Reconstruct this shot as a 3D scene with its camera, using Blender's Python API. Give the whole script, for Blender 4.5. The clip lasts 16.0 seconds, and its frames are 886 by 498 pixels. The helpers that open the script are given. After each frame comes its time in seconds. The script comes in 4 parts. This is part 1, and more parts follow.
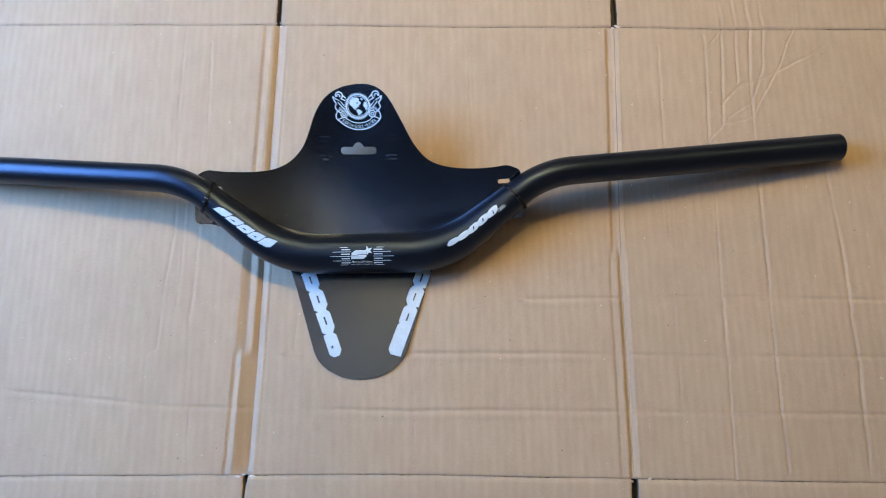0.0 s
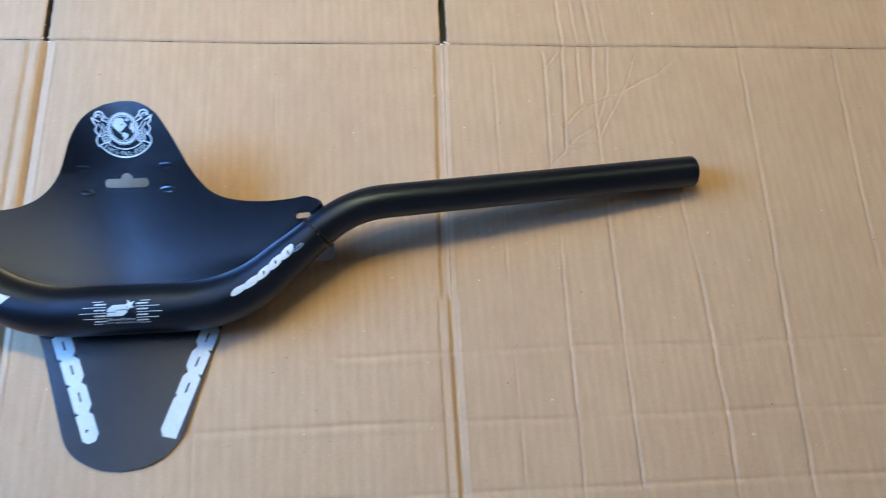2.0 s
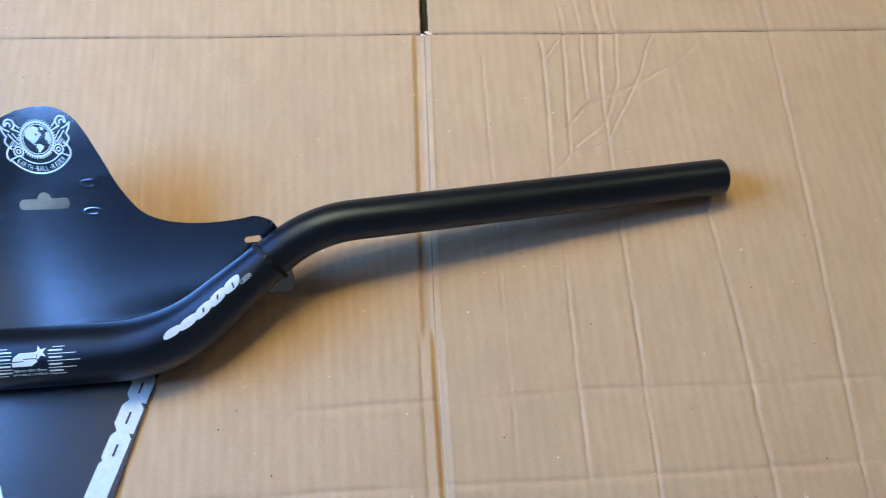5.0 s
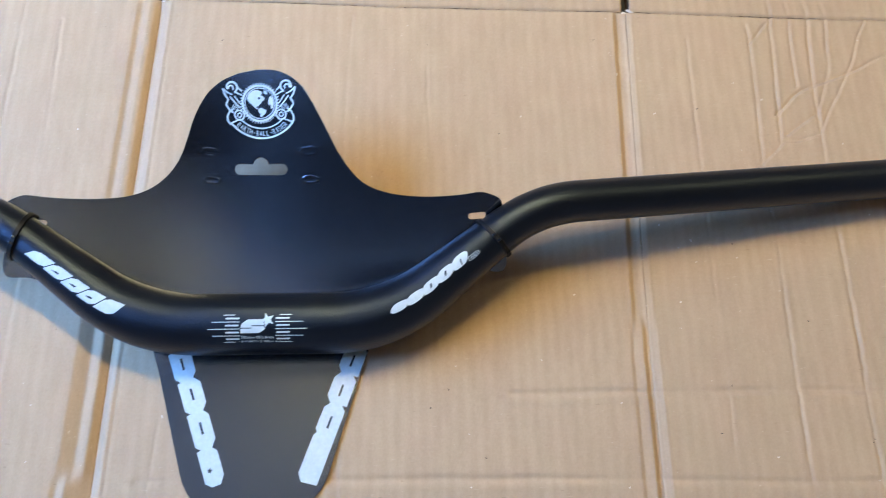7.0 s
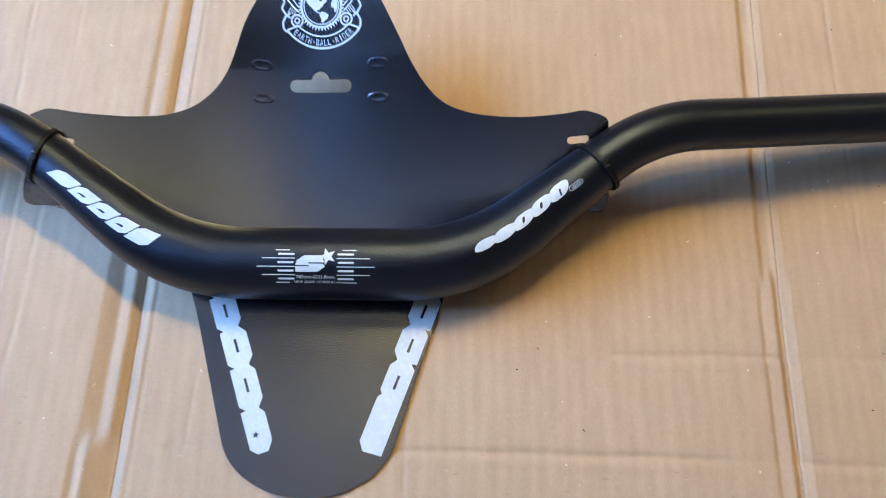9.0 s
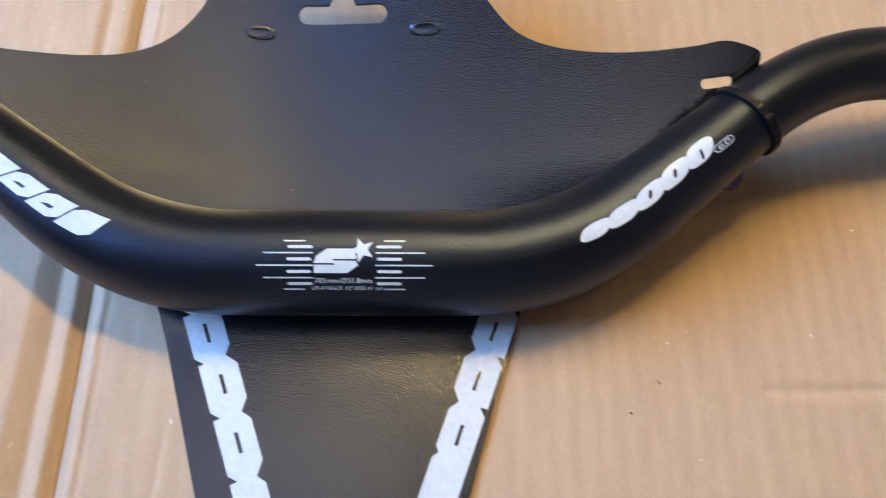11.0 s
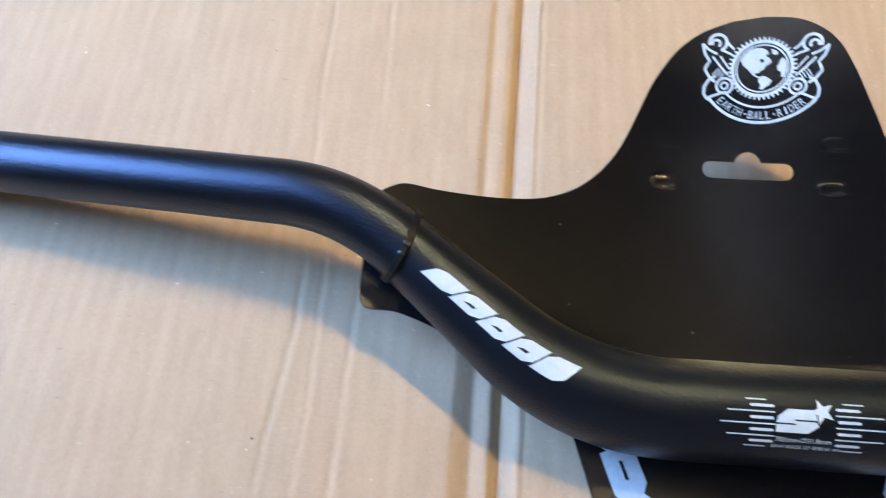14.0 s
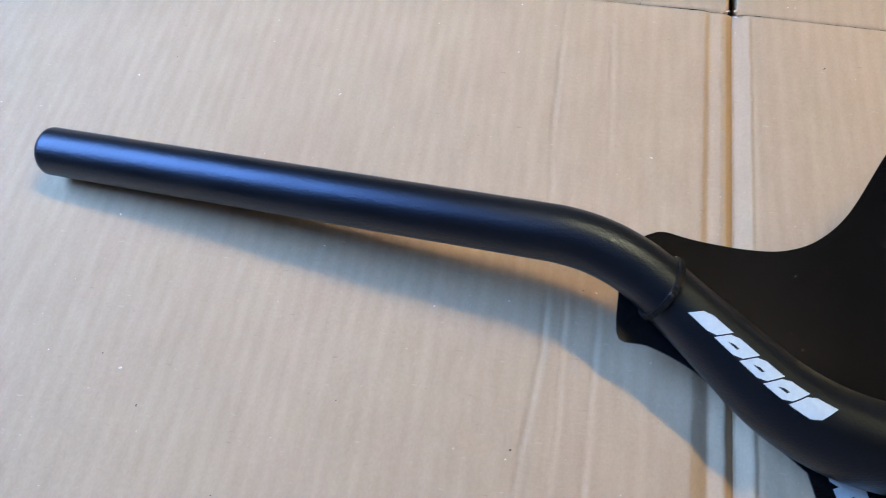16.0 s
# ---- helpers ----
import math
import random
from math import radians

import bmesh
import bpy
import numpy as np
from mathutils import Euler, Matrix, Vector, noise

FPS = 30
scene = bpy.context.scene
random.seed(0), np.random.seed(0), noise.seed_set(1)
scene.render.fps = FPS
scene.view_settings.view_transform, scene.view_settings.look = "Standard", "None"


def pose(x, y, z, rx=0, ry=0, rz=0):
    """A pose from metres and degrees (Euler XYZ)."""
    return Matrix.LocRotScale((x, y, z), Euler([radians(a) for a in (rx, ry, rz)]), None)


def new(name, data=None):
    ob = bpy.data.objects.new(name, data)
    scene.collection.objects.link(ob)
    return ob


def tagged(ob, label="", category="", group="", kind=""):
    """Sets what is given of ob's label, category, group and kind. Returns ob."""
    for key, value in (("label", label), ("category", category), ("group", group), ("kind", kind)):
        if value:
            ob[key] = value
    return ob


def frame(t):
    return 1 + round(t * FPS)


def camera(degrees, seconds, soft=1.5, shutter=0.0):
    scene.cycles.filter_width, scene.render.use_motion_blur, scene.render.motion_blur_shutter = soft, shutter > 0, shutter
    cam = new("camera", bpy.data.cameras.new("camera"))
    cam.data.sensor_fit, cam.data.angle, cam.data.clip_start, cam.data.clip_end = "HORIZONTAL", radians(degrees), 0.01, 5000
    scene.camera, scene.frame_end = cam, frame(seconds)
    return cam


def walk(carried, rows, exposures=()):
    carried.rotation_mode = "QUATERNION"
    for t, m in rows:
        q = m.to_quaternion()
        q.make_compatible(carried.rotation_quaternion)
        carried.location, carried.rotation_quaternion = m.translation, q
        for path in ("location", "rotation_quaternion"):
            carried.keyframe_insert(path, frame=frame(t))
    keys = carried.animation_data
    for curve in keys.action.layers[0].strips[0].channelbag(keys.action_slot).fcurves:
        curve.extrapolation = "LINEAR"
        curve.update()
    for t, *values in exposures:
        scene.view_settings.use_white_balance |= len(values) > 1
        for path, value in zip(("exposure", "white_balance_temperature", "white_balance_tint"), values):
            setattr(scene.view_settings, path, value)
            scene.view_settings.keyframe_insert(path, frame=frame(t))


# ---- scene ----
cam = camera(64.66, 16.0, soft=1.0, shutter=0.6)
PATH = [
    (0.0, 0.0836, -0.1221, 0.5585, 13.487, 1.864, -0.713),
    (0.5, 0.0926, -0.1201, 0.5255, 14.143, 1.254, -0.766),
    (1.0, 0.1119, -0.1201, 0.4993, 15.771, -0.318, -1.104),
    (1.5, 0.1394, -0.1185, 0.4795, 17.626, -2.299, -2.537),
    (2.0, 0.1691, -0.1135, 0.4624, 18.803, -3.474, -4.048),
    (2.5, 0.1951, -0.1080, 0.4485, 19.166, -3.974, -4.920),
    (3.0, 0.2133, -0.1014, 0.4353, 19.721, -4.266, -5.558),
    (5.5, 0.1743, -0.0789, 0.3856, 19.469, -1.793, -4.110),
    (6.0, 0.1409, -0.0804, 0.3827, 19.218, -1.656, -2.947),
    (6.5, 0.1098, -0.0748, 0.3835, 18.880, -1.506, -2.145),
    (7.0, 0.0891, -0.0731, 0.3781, 18.195, -1.162, -1.210),
    (7.5, 0.0706, -0.0775, 0.3762, 17.461, -0.893, -0.734),
    (8.0, 0.0659, -0.0837, 0.3709, 17.265, 0.421, -0.138),
    (8.5, 0.0647, -0.0848, 0.3456, 17.621, 1.069, 0.789),
    (11.0, 0.0296, -0.0623, 0.2191, 19.766, -0.900, -0.347),
    (11.5, 0.0058, -0.0599, 0.2245, 20.609, 0.100, -0.039),
    (12.0, -0.0198, -0.0576, 0.2330, 21.523, 0.606, -0.179),
    (12.5, -0.0387, -0.0522, 0.2345, 22.023, 0.980, 0.127),
    (13.0, -0.0571, -0.0477, 0.2367, 23.011, 0.832, 1.304),
    (13.5, -0.0756, -0.0443, 0.2396, 23.357, 0.622, 2.936),
    (14.0, -0.0959, -0.0425, 0.2427, 23.837, 0.672, 3.849),
    (14.5, -0.1227, -0.0429, 0.2525, 24.862, 0.931, 5.477),
    (15.0, -0.1449, -0.0479, 0.2596, 25.547, 2.191, 7.561),
    (15.5, -0.1554, -0.0521, 0.2702, 25.744, 3.594, 8.650),
    (16.0, -0.1720, -0.0589, 0.2747, 25.856, 2.565, 8.668),
]
EXPOSURES = [(0.0, 0.32, 6700, 8), (3.0, 0.56, 6300, 4), (5.5, 0.57, 6550, 6), (8.5, 0.58, 7100, 10), (11.0, 0.61, 7900, 17), (13.5, 0.62, 7900, 13), (16.0, 0.21, 7400, 11)]
walk(cam, [(t, pose(x, y, z, rx, ry, rz)) for t, x, y, z, rx, ry, rz in PATH], EXPOSURES)

# ---- world and lights ----
world = bpy.data.worlds.new("world")
scene.world = world
world.use_nodes = True
wn = world.node_tree.nodes
sky = wn.new("ShaderNodeTexSky")
sky.sky_type, sky.sun_disc = "NISHITA", False
sky.sun_elevation, sky.sun_rotation = radians(35), radians(250)
world.node_tree.links.new(sky.outputs[0], wn["Background"].inputs[0])
wn["Background"].inputs[1].default_value = 0.1


def area_lamp(name, m, sx, sy, watts, colour, shape="RECTANGLE"):
    data = bpy.data.lights.new(name, "AREA")
    data.shape, data.size, data.energy, data.color = shape, sx, watts, colour
    if shape in ("RECTANGLE", "ELLIPSE"):
        data.size_y = sy
    ob = new(name, data)
    ob.matrix_world = m
    return ob


# cool daylight through the roof window in the sloping side, a row of warm bulbs above the far side
SLOPE = Matrix(((0.618, 0, -0.786, -0.95), (0, 1, 0, 0), (0.786, 0, 0.618, 0.64), (0, 0, 0, 1)))   # along the slope, level, outwards
WU0, WU1, WV0, WV1 = -0.34, 0.40, -0.12, 0.64


def bulb(name, at, radius, watts, colour):
    data = bpy.data.lights.new(name, "POINT")
    data.shadow_soft_size, data.energy, data.color = radius, watts, colour
    new(name, data).location = at


area_lamp("window_light", SLOPE @ pose((WU0 + WU1) / 2, (WV0 + WV1) / 2, 0.02), WU1 - WU0 - 0.08, WV1 - WV0 - 0.08, 28.6, (0.190, 0.436, 1.0))
# the last bulb is an unseen fill for the shadows on the right
for at, watts in (((0.06, 0.46, 0.95), 9.5), ((0.17, 0.39, 0.95), 8.0), ((-0.07, 0.57, 0.95), 6.6), ((0.95, 0.55, 0.95), 3.2)):
    bulb("lamp_light", at, 0.04, watts, (1.0, 0.785, 0.385))


# ---- materials ----
class Nodes:
    """A small helper round one node material."""

    def __init__(self, name):
        self.mat = bpy.data.materials.new(name)
        self.mat.use_nodes = True
        self.tree = self.mat.node_tree
        self.bsdf = self.tree.nodes["Principled BSDF"]
        self.where = self.add("ShaderNodeTexCoord").outputs["Object"]

    def add(self, kind, **values):
        node = self.tree.nodes.new(kind)
        for key, value in values.items():
            node.inputs[key.replace("_", " ")].default_value = value
        return node

    def link(self, a, b):
        self.tree.links.new(a, b)

    def scaled(self, sx, sy, sz):
        node = self.add("ShaderNodeMapping")
        node.inputs["Scale"].default_value = (sx, sy, sz)
        self.link(self.where, node.inputs["Vector"])
        return node.outputs[0]

    def noise(self, scale, detail=3.0, stretch=(1, 1, 1), rough=0.5):
        node = self.add("ShaderNodeTexNoise", Scale=scale, Detail=detail, Roughness=rough)
        self.link(self.scaled(*stretch), node.inputs["Vector"])
        return node.outputs["Fac"]

    def ramp(self, fac, stops):
        node = self.add("ShaderNodeValToRGB")
        el = node.color_ramp.elements
        while len(el) < len(stops):
            el.new(0.5)
        for e, (at, colour) in zip(el, stops):
            e.position, e.color = at, (*colour, 1.0)
        self.link(fac, node.inputs[0])
        return node.outputs[0]

    def mix(self, fac, a, b, blend="MIX"):
        node = self.tree.nodes.new("ShaderNodeMix")
        node.data_type, node.blend_type = "RGBA", blend
        for value, socket in ((fac, node.inputs[0]), (a, node.inputs[6]), (b, node.inputs[7])):
            if hasattr(value, "is_linked"):
                self.link(value, socket)
            else:
                socket.default_value = value if isinstance(value, float) else (*value, 1.0)
        return node.outputs[2]

    def sums(self, a, b, op="ADD"):
        node = self.tree.nodes.new("ShaderNodeMath")
        node.operation = op
        for value, socket in ((a, node.inputs[0]), (b, node.inputs[1])):
            if hasattr(value, "is_linked"):
                self.link(value, socket)
            else:
                socket.default_value = value
        return node.outputs[0]

    def bump(self, height, strength, distance):
        node = self.add("ShaderNodeBump", Strength=strength, Distance=distance)
        self.link(height, node.inputs["Height"])
        self.link(node.outputs[0], self.bsdf.inputs["Normal"])

    def set(self, colour=None, rough=None, metal=0.0, spec=0.5):
        for value, key in ((colour, "Base Color"), (rough, "Roughness")):
            if value is None:
                continue
            if hasattr(value, "is_linked"):
                self.link(value, self.bsdf.inputs[key])
            else:
                self.bsdf.inputs[key].default_value = (*value, 1.0) if key == "Base Color" else value
        self.bsdf.inputs["Metallic"].default_value = metal
        self.bsdf.inputs["Specular IOR Level"].default_value = spec
        return self.mat


def cardboard_material():
    n = Nodes("kraft_cardboard")
    fibre = n.noise(1000, 5, (1.0, 0.55, 1.0), 0.75)
    blotch = n.noise(9, 4, (1, 1, 1), 0.6)
    streak = n.noise(75, 2, (1.0, 0.04, 1.0), 0.5)
    wisp = n.noise(150, 3, (1.0, 0.22, 1.0), 0.6)
    dash = n.noise(420, 2, (0.42, 1.5, 1.0), 0.5)
    speck = n.noise(520, 1, (1, 1, 1), 0.3)
    flute = n.add("ShaderNodeTexWave", Scale=47.0, Distortion=0.9, Detail=2.0)
    flute.inputs["Detail Scale"].default_value = 0.5
    n.link(n.scaled(1.0, 0.05, 1.0), flute.inputs["Vector"])
    rib = n.sums(flute.outputs["Fac"], n.ramp(blotch, [(0.3, (0.35, 0.35, 0.35)), (0.7, (1, 1, 1))]), "MULTIPLY")
    base = n.ramp(blotch, [(0.25, (0.44, 0.315, 0.205)), (0.75, (0.50, 0.365, 0.245))])
    mottle = n.noise(38, 3, (1, 0.6, 1), 0.55)
    base = n.mix(0.30, base, n.ramp(mottle, [(0.32, (0.47, 0.315, 0.215)), (0.68, (0.475, 0.37, 0.23))]))
    base = n.mix(0.21, base, n.ramp(fibre, [(0.32, (0.31, 0.21, 0.125)), (0.68, (0.61, 0.46, 0.33))]))
    base = n.mix(0.13, base, n.ramp(wisp, [(0.35, (0.33, 0.225, 0.14)), (0.65, (0.60, 0.45, 0.32))]))
    base = n.mix(0.07, base, n.ramp(rib, [(0.0, (0.30, 0.20, 0.12)), (0.9, (0.62, 0.47, 0.34))]))
    base = n.mix(n.ramp(dash, [(0.70, (0, 0, 0)), (0.78, (0.32, 0.32, 0.32))]), base, (0.66, 0.53, 0.40))
    base = n.mix(n.ramp(dash, [(0.22, (0.36, 0.36, 0.36)), (0.29, (0, 0, 0))]), base, (0.24, 0.16, 0.095))
    base = n.mix(n.ramp(speck, [(0.79, (0, 0, 0)), (0.83, (0.5, 0.5, 0.5))]), base, (0.68, 0.56, 0.43))
    height = n.sums(n.sums(rib, 0.03, "MULTIPLY"), n.sums(fibre, 0.09, "MULTIPLY"))
    height = n.sums(height, n.sums(dash, 0.10, "MULTIPLY"))
    height = n.sums(height, n.sums(streak, 0.03, "MULTIPLY"))
    n.bump(height, 0.55, 0.0012)
    return n.set(base, 0.78, 0.0, 0.25)


def board_edge_material():
    n = Nodes("cardboard_edge")
    wave = n.add("ShaderNodeTexWave", Scale=48.0, Distortion=2.0)
    n.link(n.where, wave.inputs["Vector"])
    return n.set(n.ramp(wave.outputs["Fac"], [(0.2, (0.10, 0.065, 0.04)), (0.8, (0.34, 0.24, 0.15))]), 0.85, 0, 0.2)


def anodised_material():
    n = Nodes("black_shot_peened_metal")
    grain = n.noise(950, 2, (1, 1, 1), 0.6)
    wear = n.noise(40, 4, (1, 1, 1), 0.6)
    n.bump(grain, 1.0, 0.00015)
    colour = n.ramp(wear, [(0.3, (0.003, 0.0032, 0.0038)), (0.75, (0.005, 0.0052, 0.006))])
    rough = n.ramp(wear, [(0.3, (0.34, 0.34, 0.34)), (0.8, (0.40, 0.40, 0.40))])
    # blue tint in the material cools the highlights of the warm bulbs
    n.bsdf.inputs["Specular Tint"].default_value = (0.46, 0.64, 1.0, 1.0)
    return n.set(colour, rough, 0.0, 0.62)


def fender_material():
    n = Nodes("black_textured_plastic")
    grain = n.noise(2000, 1, (1, 1, 1), 0.5)
    wear = n.noise(28, 4, (1, 1, 1), 0.6)
    n.bump(grain, 0.55, 0.0001)
    colour = n.ramp(wear, [(0.3, (0.0015, 0.0016, 0.002)), (0.75, (0.003, 0.0032, 0.0038))])
    # pale specks paint the grain's sparkle into the base colour
    colour = n.mix(n.ramp(n.noise(1500, 0, (1, 1, 1), 0.5), [(0.68, (0, 0, 0)), (0.80, (0.5, 0.5, 0.5))]), colour, (0.03, 0.031, 0.034))
    rough = n.ramp(grain, [(0.3, (0.19, 0.19, 0.19)), (0.8, (0.25, 0.25, 0.25))])
    # index and blue tint set to brighten and cool the reflected sheen
    n.bsdf.inputs["IOR"].default_value = 1.84
    n.bsdf.inputs["Specular Tint"].default_value = (0.76, 0.83, 1.0, 1.0)
    return n.set(colour, rough, 0.0, 1.0)


def plain_material(name, low, high, rough, scale=60.0, metal=0.0, spec=0.5, bump=0.0):
    n = Nodes(name)
    fac = n.noise(scale, 4, (1, 1, 1), 0.6)
    if bump:
        n.bump(fac, bump, 0.001)
    return n.set(n.ramp(fac, [(0.3, low), (0.7, high)]), rough, metal, spec)


CARD = cardboard_material()
CARD_EDGE = board_edge_material()
BAR = anodised_material()
FENDER = fender_material()
PRINT = plain_material("white_ink", (0.48, 0.57, 0.62), (0.57, 0.66, 0.70), 0.5, 500)
TIE = plain_material("black_nylon", (0.003, 0.003, 0.0035), (0.006, 0.006, 0.0065), 0.55, 200, spec=0.2)
# paler and glossier nylon, for the teeth that stand in for glints
TIE_GLOSS = plain_material("glint_nylon", (0.01, 0.01, 0.011), (0.02, 0.02, 0.021), 0.22, 900, spec=0.8)
# cream tone picked to bounce warm light into the shadows
BOUNCE_WALL = plain_material("bounce_wall_paint", (0.46, 0.42, 0.38), (0.52, 0.48, 0.43), 0.85, 6)
# near black so that guard and tube have something dark to reflect
DARK_SURROUND = plain_material("dark_surround_paint", (0.014, 0.012, 0.010), (0.024, 0.020, 0.017), 0.8, 9, spec=0.1)
# bluish to offset the yellow lamp light in the guard's sheen
SHEEN_PANEL = plain_material("sheen_panel_paint", (0.63, 0.71, 0.79), (0.68, 0.76, 0.84), 0.9, 5)
FLOOR = plain_material("dark_floor", (0.012, 0.014, 0.018), (0.03, 0.034, 0.042), 0.35, 12, bump=0.1)
FRAME_WHITE = plain_material("white_window_paint", (0.74, 0.74, 0.73), (0.8, 0.8, 0.79), 0.45, 30)
GLASS = bpy.data.materials.new("window_glass")
GLASS.use_nodes = True
GLASS.node_tree.nodes["Principled BSDF"].inputs["Transmission Weight"].default_value = 1.0
GLASS.node_tree.nodes["Principled BSDF"].inputs["Roughness"].default_value = 0.0
GLASS.node_tree.nodes["Principled BSDF"].inputs["IOR"].default_value = 1.45
FLECK_DARK = plain_material("dark_fleck", (0.05, 0.035, 0.025), (0.09, 0.06, 0.04), 0.8, 300)
LINT = plain_material("pale_lint", (0.4, 0.4, 0.41), (0.55, 0.55, 0.56), 0.8, 300)
FLECK_PALE = plain_material("pale_fleck", (0.66, 0.56, 0.46), (0.74, 0.66, 0.56), 0.8, 300)


# ---- mesh helpers ----
def part(name, bm, material, parent=None, label="", smooth=False):
    """Links a bmesh as one mesh object, under a thing or under a part."""
    mesh = bpy.data.meshes.new(name)
    bm.to_mesh(mesh)
    bm.free()
    mesh.materials.append(material)
    if smooth:
        mesh.shade_smooth()
    ob = new(name, mesh)
    ob.parent = parent
    return tagged(ob, label)


def thing(name, at, label, category, group="", kind=""):
    ob = new(name)
    ob.empty_display_size = 0.02
    ob.location = at
    return tagged(ob, label, category, group, kind)


def box(bm, lo, hi, bevel=0.0):
    made = bmesh.ops.create_cube(bm, size=1.0, matrix=Matrix.LocRotScale([(a + b) / 2 for a, b in zip(lo, hi)], None, [b - a for a, b in zip(lo, hi)]))
    if bevel:
        edges = list({e for v in made["verts"] for e in v.link_edges})
        bmesh.ops.bevel(bm, geom=edges, offset=bevel, segments=2, profile=0.5, affect="EDGES")
    return bm


def grid_mesh(bm, points):
    """Faces over a rows x columns array of places."""
    rows, cols = len(points), len(points[0])
    verts = [[bm.verts.new(p) for p in row] for row in points]
    for i in range(rows - 1):
        for j in range(cols - 1):
            bm.faces.new((verts[i][j], verts[i][j + 1], verts[i + 1][j + 1], verts[i + 1][j]))
    return verts


def sm(a, b, x):
    t = min(max((x - a) / (b - a), 0.0), 1.0)
    return t * t * (3 - 2 * t)


# ---- the unseen room, added to close the place and shape its light ----
FLOOR_Z = -0.012
X0, X1, Y0, Y1, H = -1.75, 1.9, -1.3, 2.4, 1.6
floor = part("floor", box(bmesh.new(), (X0, Y0, FLOOR_Z - 0.1), (X1, Y1, FLOOR_Z)), FLOOR)
tagged(floor, "dark smooth floor under the cardboard", "floor", kind="structure")
# unseen panel, added and tilted to the bulbs so the guard reflects a sheen
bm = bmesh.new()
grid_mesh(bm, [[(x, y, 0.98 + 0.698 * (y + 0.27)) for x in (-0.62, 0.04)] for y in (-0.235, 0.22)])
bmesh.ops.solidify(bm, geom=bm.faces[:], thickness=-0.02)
tagged(part("ceiling", bm, SHEEN_PANEL), "unseen pale sloping panel added as a reflector for the guard sheen", "ceiling", kind="structure")
# unseen ceiling, added dark to keep the guard's reflections black
bm = box(bmesh.new(), (-0.60, Y0, H), (X1, Y1, H + 0.1))
ceiling = part("ceiling", bm, DARK_SURROUND)
tagged(ceiling, "unseen dark ceiling added to keep reflections black", "ceiling", kind="structure")
# unseen slope, added to carry the roof window; dark for black reflections
bm = bmesh.new()
for lo, hi in (((-0.84, Y0, 0.0), (WU0, Y1, 0.15)), ((WU1, Y0, 0.0), (1.26, Y1, 0.15)), ((WU0, Y0, 0.0), (WU1, WV0, 0.15)), ((WU0, WV1, 0.0), (WU1, Y1, 0.15))):
    box(bm, lo, hi)
bmesh.ops.transform(bm, matrix=SLOPE, verts=bm.verts)
tagged(part("wall_west", bm, DARK_SURROUND), "unseen dark sloping wall added round a roof window opening", "wall", kind="structure")
# unseen walls added for bounce; the south one stands close for more of it
for name, lo, hi in (("wall_east", (X1, Y0, FLOOR_Z), (X1 + 0.2, Y1, H)),
                     ("wall_south", (X0 - 0.2, Y0 - 0.2, FLOOR_Z), (X1 + 0.2, Y0, H)),
                     ("wall_north", (X0 - 0.2, Y1, FLOOR_Z), (X1 + 0.2, Y1 + 0.2, H))):
    tagged(part(name, box(bmesh.new(), lo, hi), BOUNCE_WALL), "unseen plain cream wall added to bounce warm light", "wall", kind="structure")
window = thing("window_1", (0, 0, 0), "white framed roof window in the sloping wall", "window", kind="structure")
window.matrix_basis = SLOPE @ pose((WU0 + WU1) / 2, (WV0 + WV1) / 2, 0.08)
HU, HV = (WU1 - WU0) / 2, (WV1 - WV0) / 2
bm = bmesh.new()
box(bm, (-HU, -HV, -0.03), (-HU + 0.06, HV, 0.03))
box(bm, (HU - 0.06, -HV, -0.03), (HU, HV, 0.03))
box(bm, (-HU + 0.06, -HV, -0.03), (HU - 0.06, -HV + 0.06, 0.03))
box(bm, (-HU + 0.06, HV - 0.06, -0.03), (HU - 0.06, HV, 0.03))
part("window_frame", bm, FRAME_WHITE, window)
pane = part("pane", box(bmesh.new(), (-HU + 0.06, -HV + 0.06, -0.003), (HU - 0.06, HV - 0.06, 0.003)), GLASS, window)
pane.visible_shadow = False


# ---- the flattened cardboard box ----
LEFT_FOLD = ((-0.36, -0.0920), (-0.159, -0.0868), (-0.0836, -0.0838), (-0.0161, -0.0822), (0.0748, -0.0808), (0.2187, -0.0775), (0.42, -0.0735))   # y, x
RIGHT_FOLD = ((-0.36, 0.2030), (-0.162, 0.2100), (-0.018, 0.2115), (0.0375, 0.2130), (0.112, 0.2165), (0.209, 0.2205), (0.42, 0.2260))
TOP_FOLD = ((-0.75, 0.2470), (-0.3337, 0.2300), (-0.0794, 0.2220), (0.0776, 0.2145), (0.2195, 0.2100), (0.3247, 0.2045), (0.4541, 0.2000), (0.90, 0.1830))   # x, y
LOW_FOLD = ((-0.75, -0.1600), (-0.0934, -0.1634), (0.0286, -0.1642), (0.2061, -0.1690), (0.3952, -0.1739), (0.90, -0.1860))


def along(table, q):
    return np.interp(q, [a for a, _ in table], [b for _, b in table])


# lines pressed into the board
CREASES = []


def press(depth, wide, *path):
    """Depth and half-width in millimetres, then x, y in metres."""
    if abs(path[0][0] - path[-1][0]) > abs(path[0][1] - path[-1][1]) and path[0][0] < path[-1][0]:
        path = path[::-1]
    CREASES.append((depth, wide, path))


press(1.0, 2.0, (0.2970, 0.1985), (0.2970, 0.1942), (0.2957, 0.1551), (0.2920, 0.1005), (0.2925, 0.05), (0.2905, 0.003), (0.2889, -0.0471), (0.2886, -0.0834), (0.2870, -0.1210), (0.2855, -0.1700))
press(1.3, 1.9, (0.3135, 0.27), (0.3126, 0.2340), (0.3134, 0.2077), (0.3119, 0.1977), (0.3099, 0.1683), (0.3057, 0.1169))
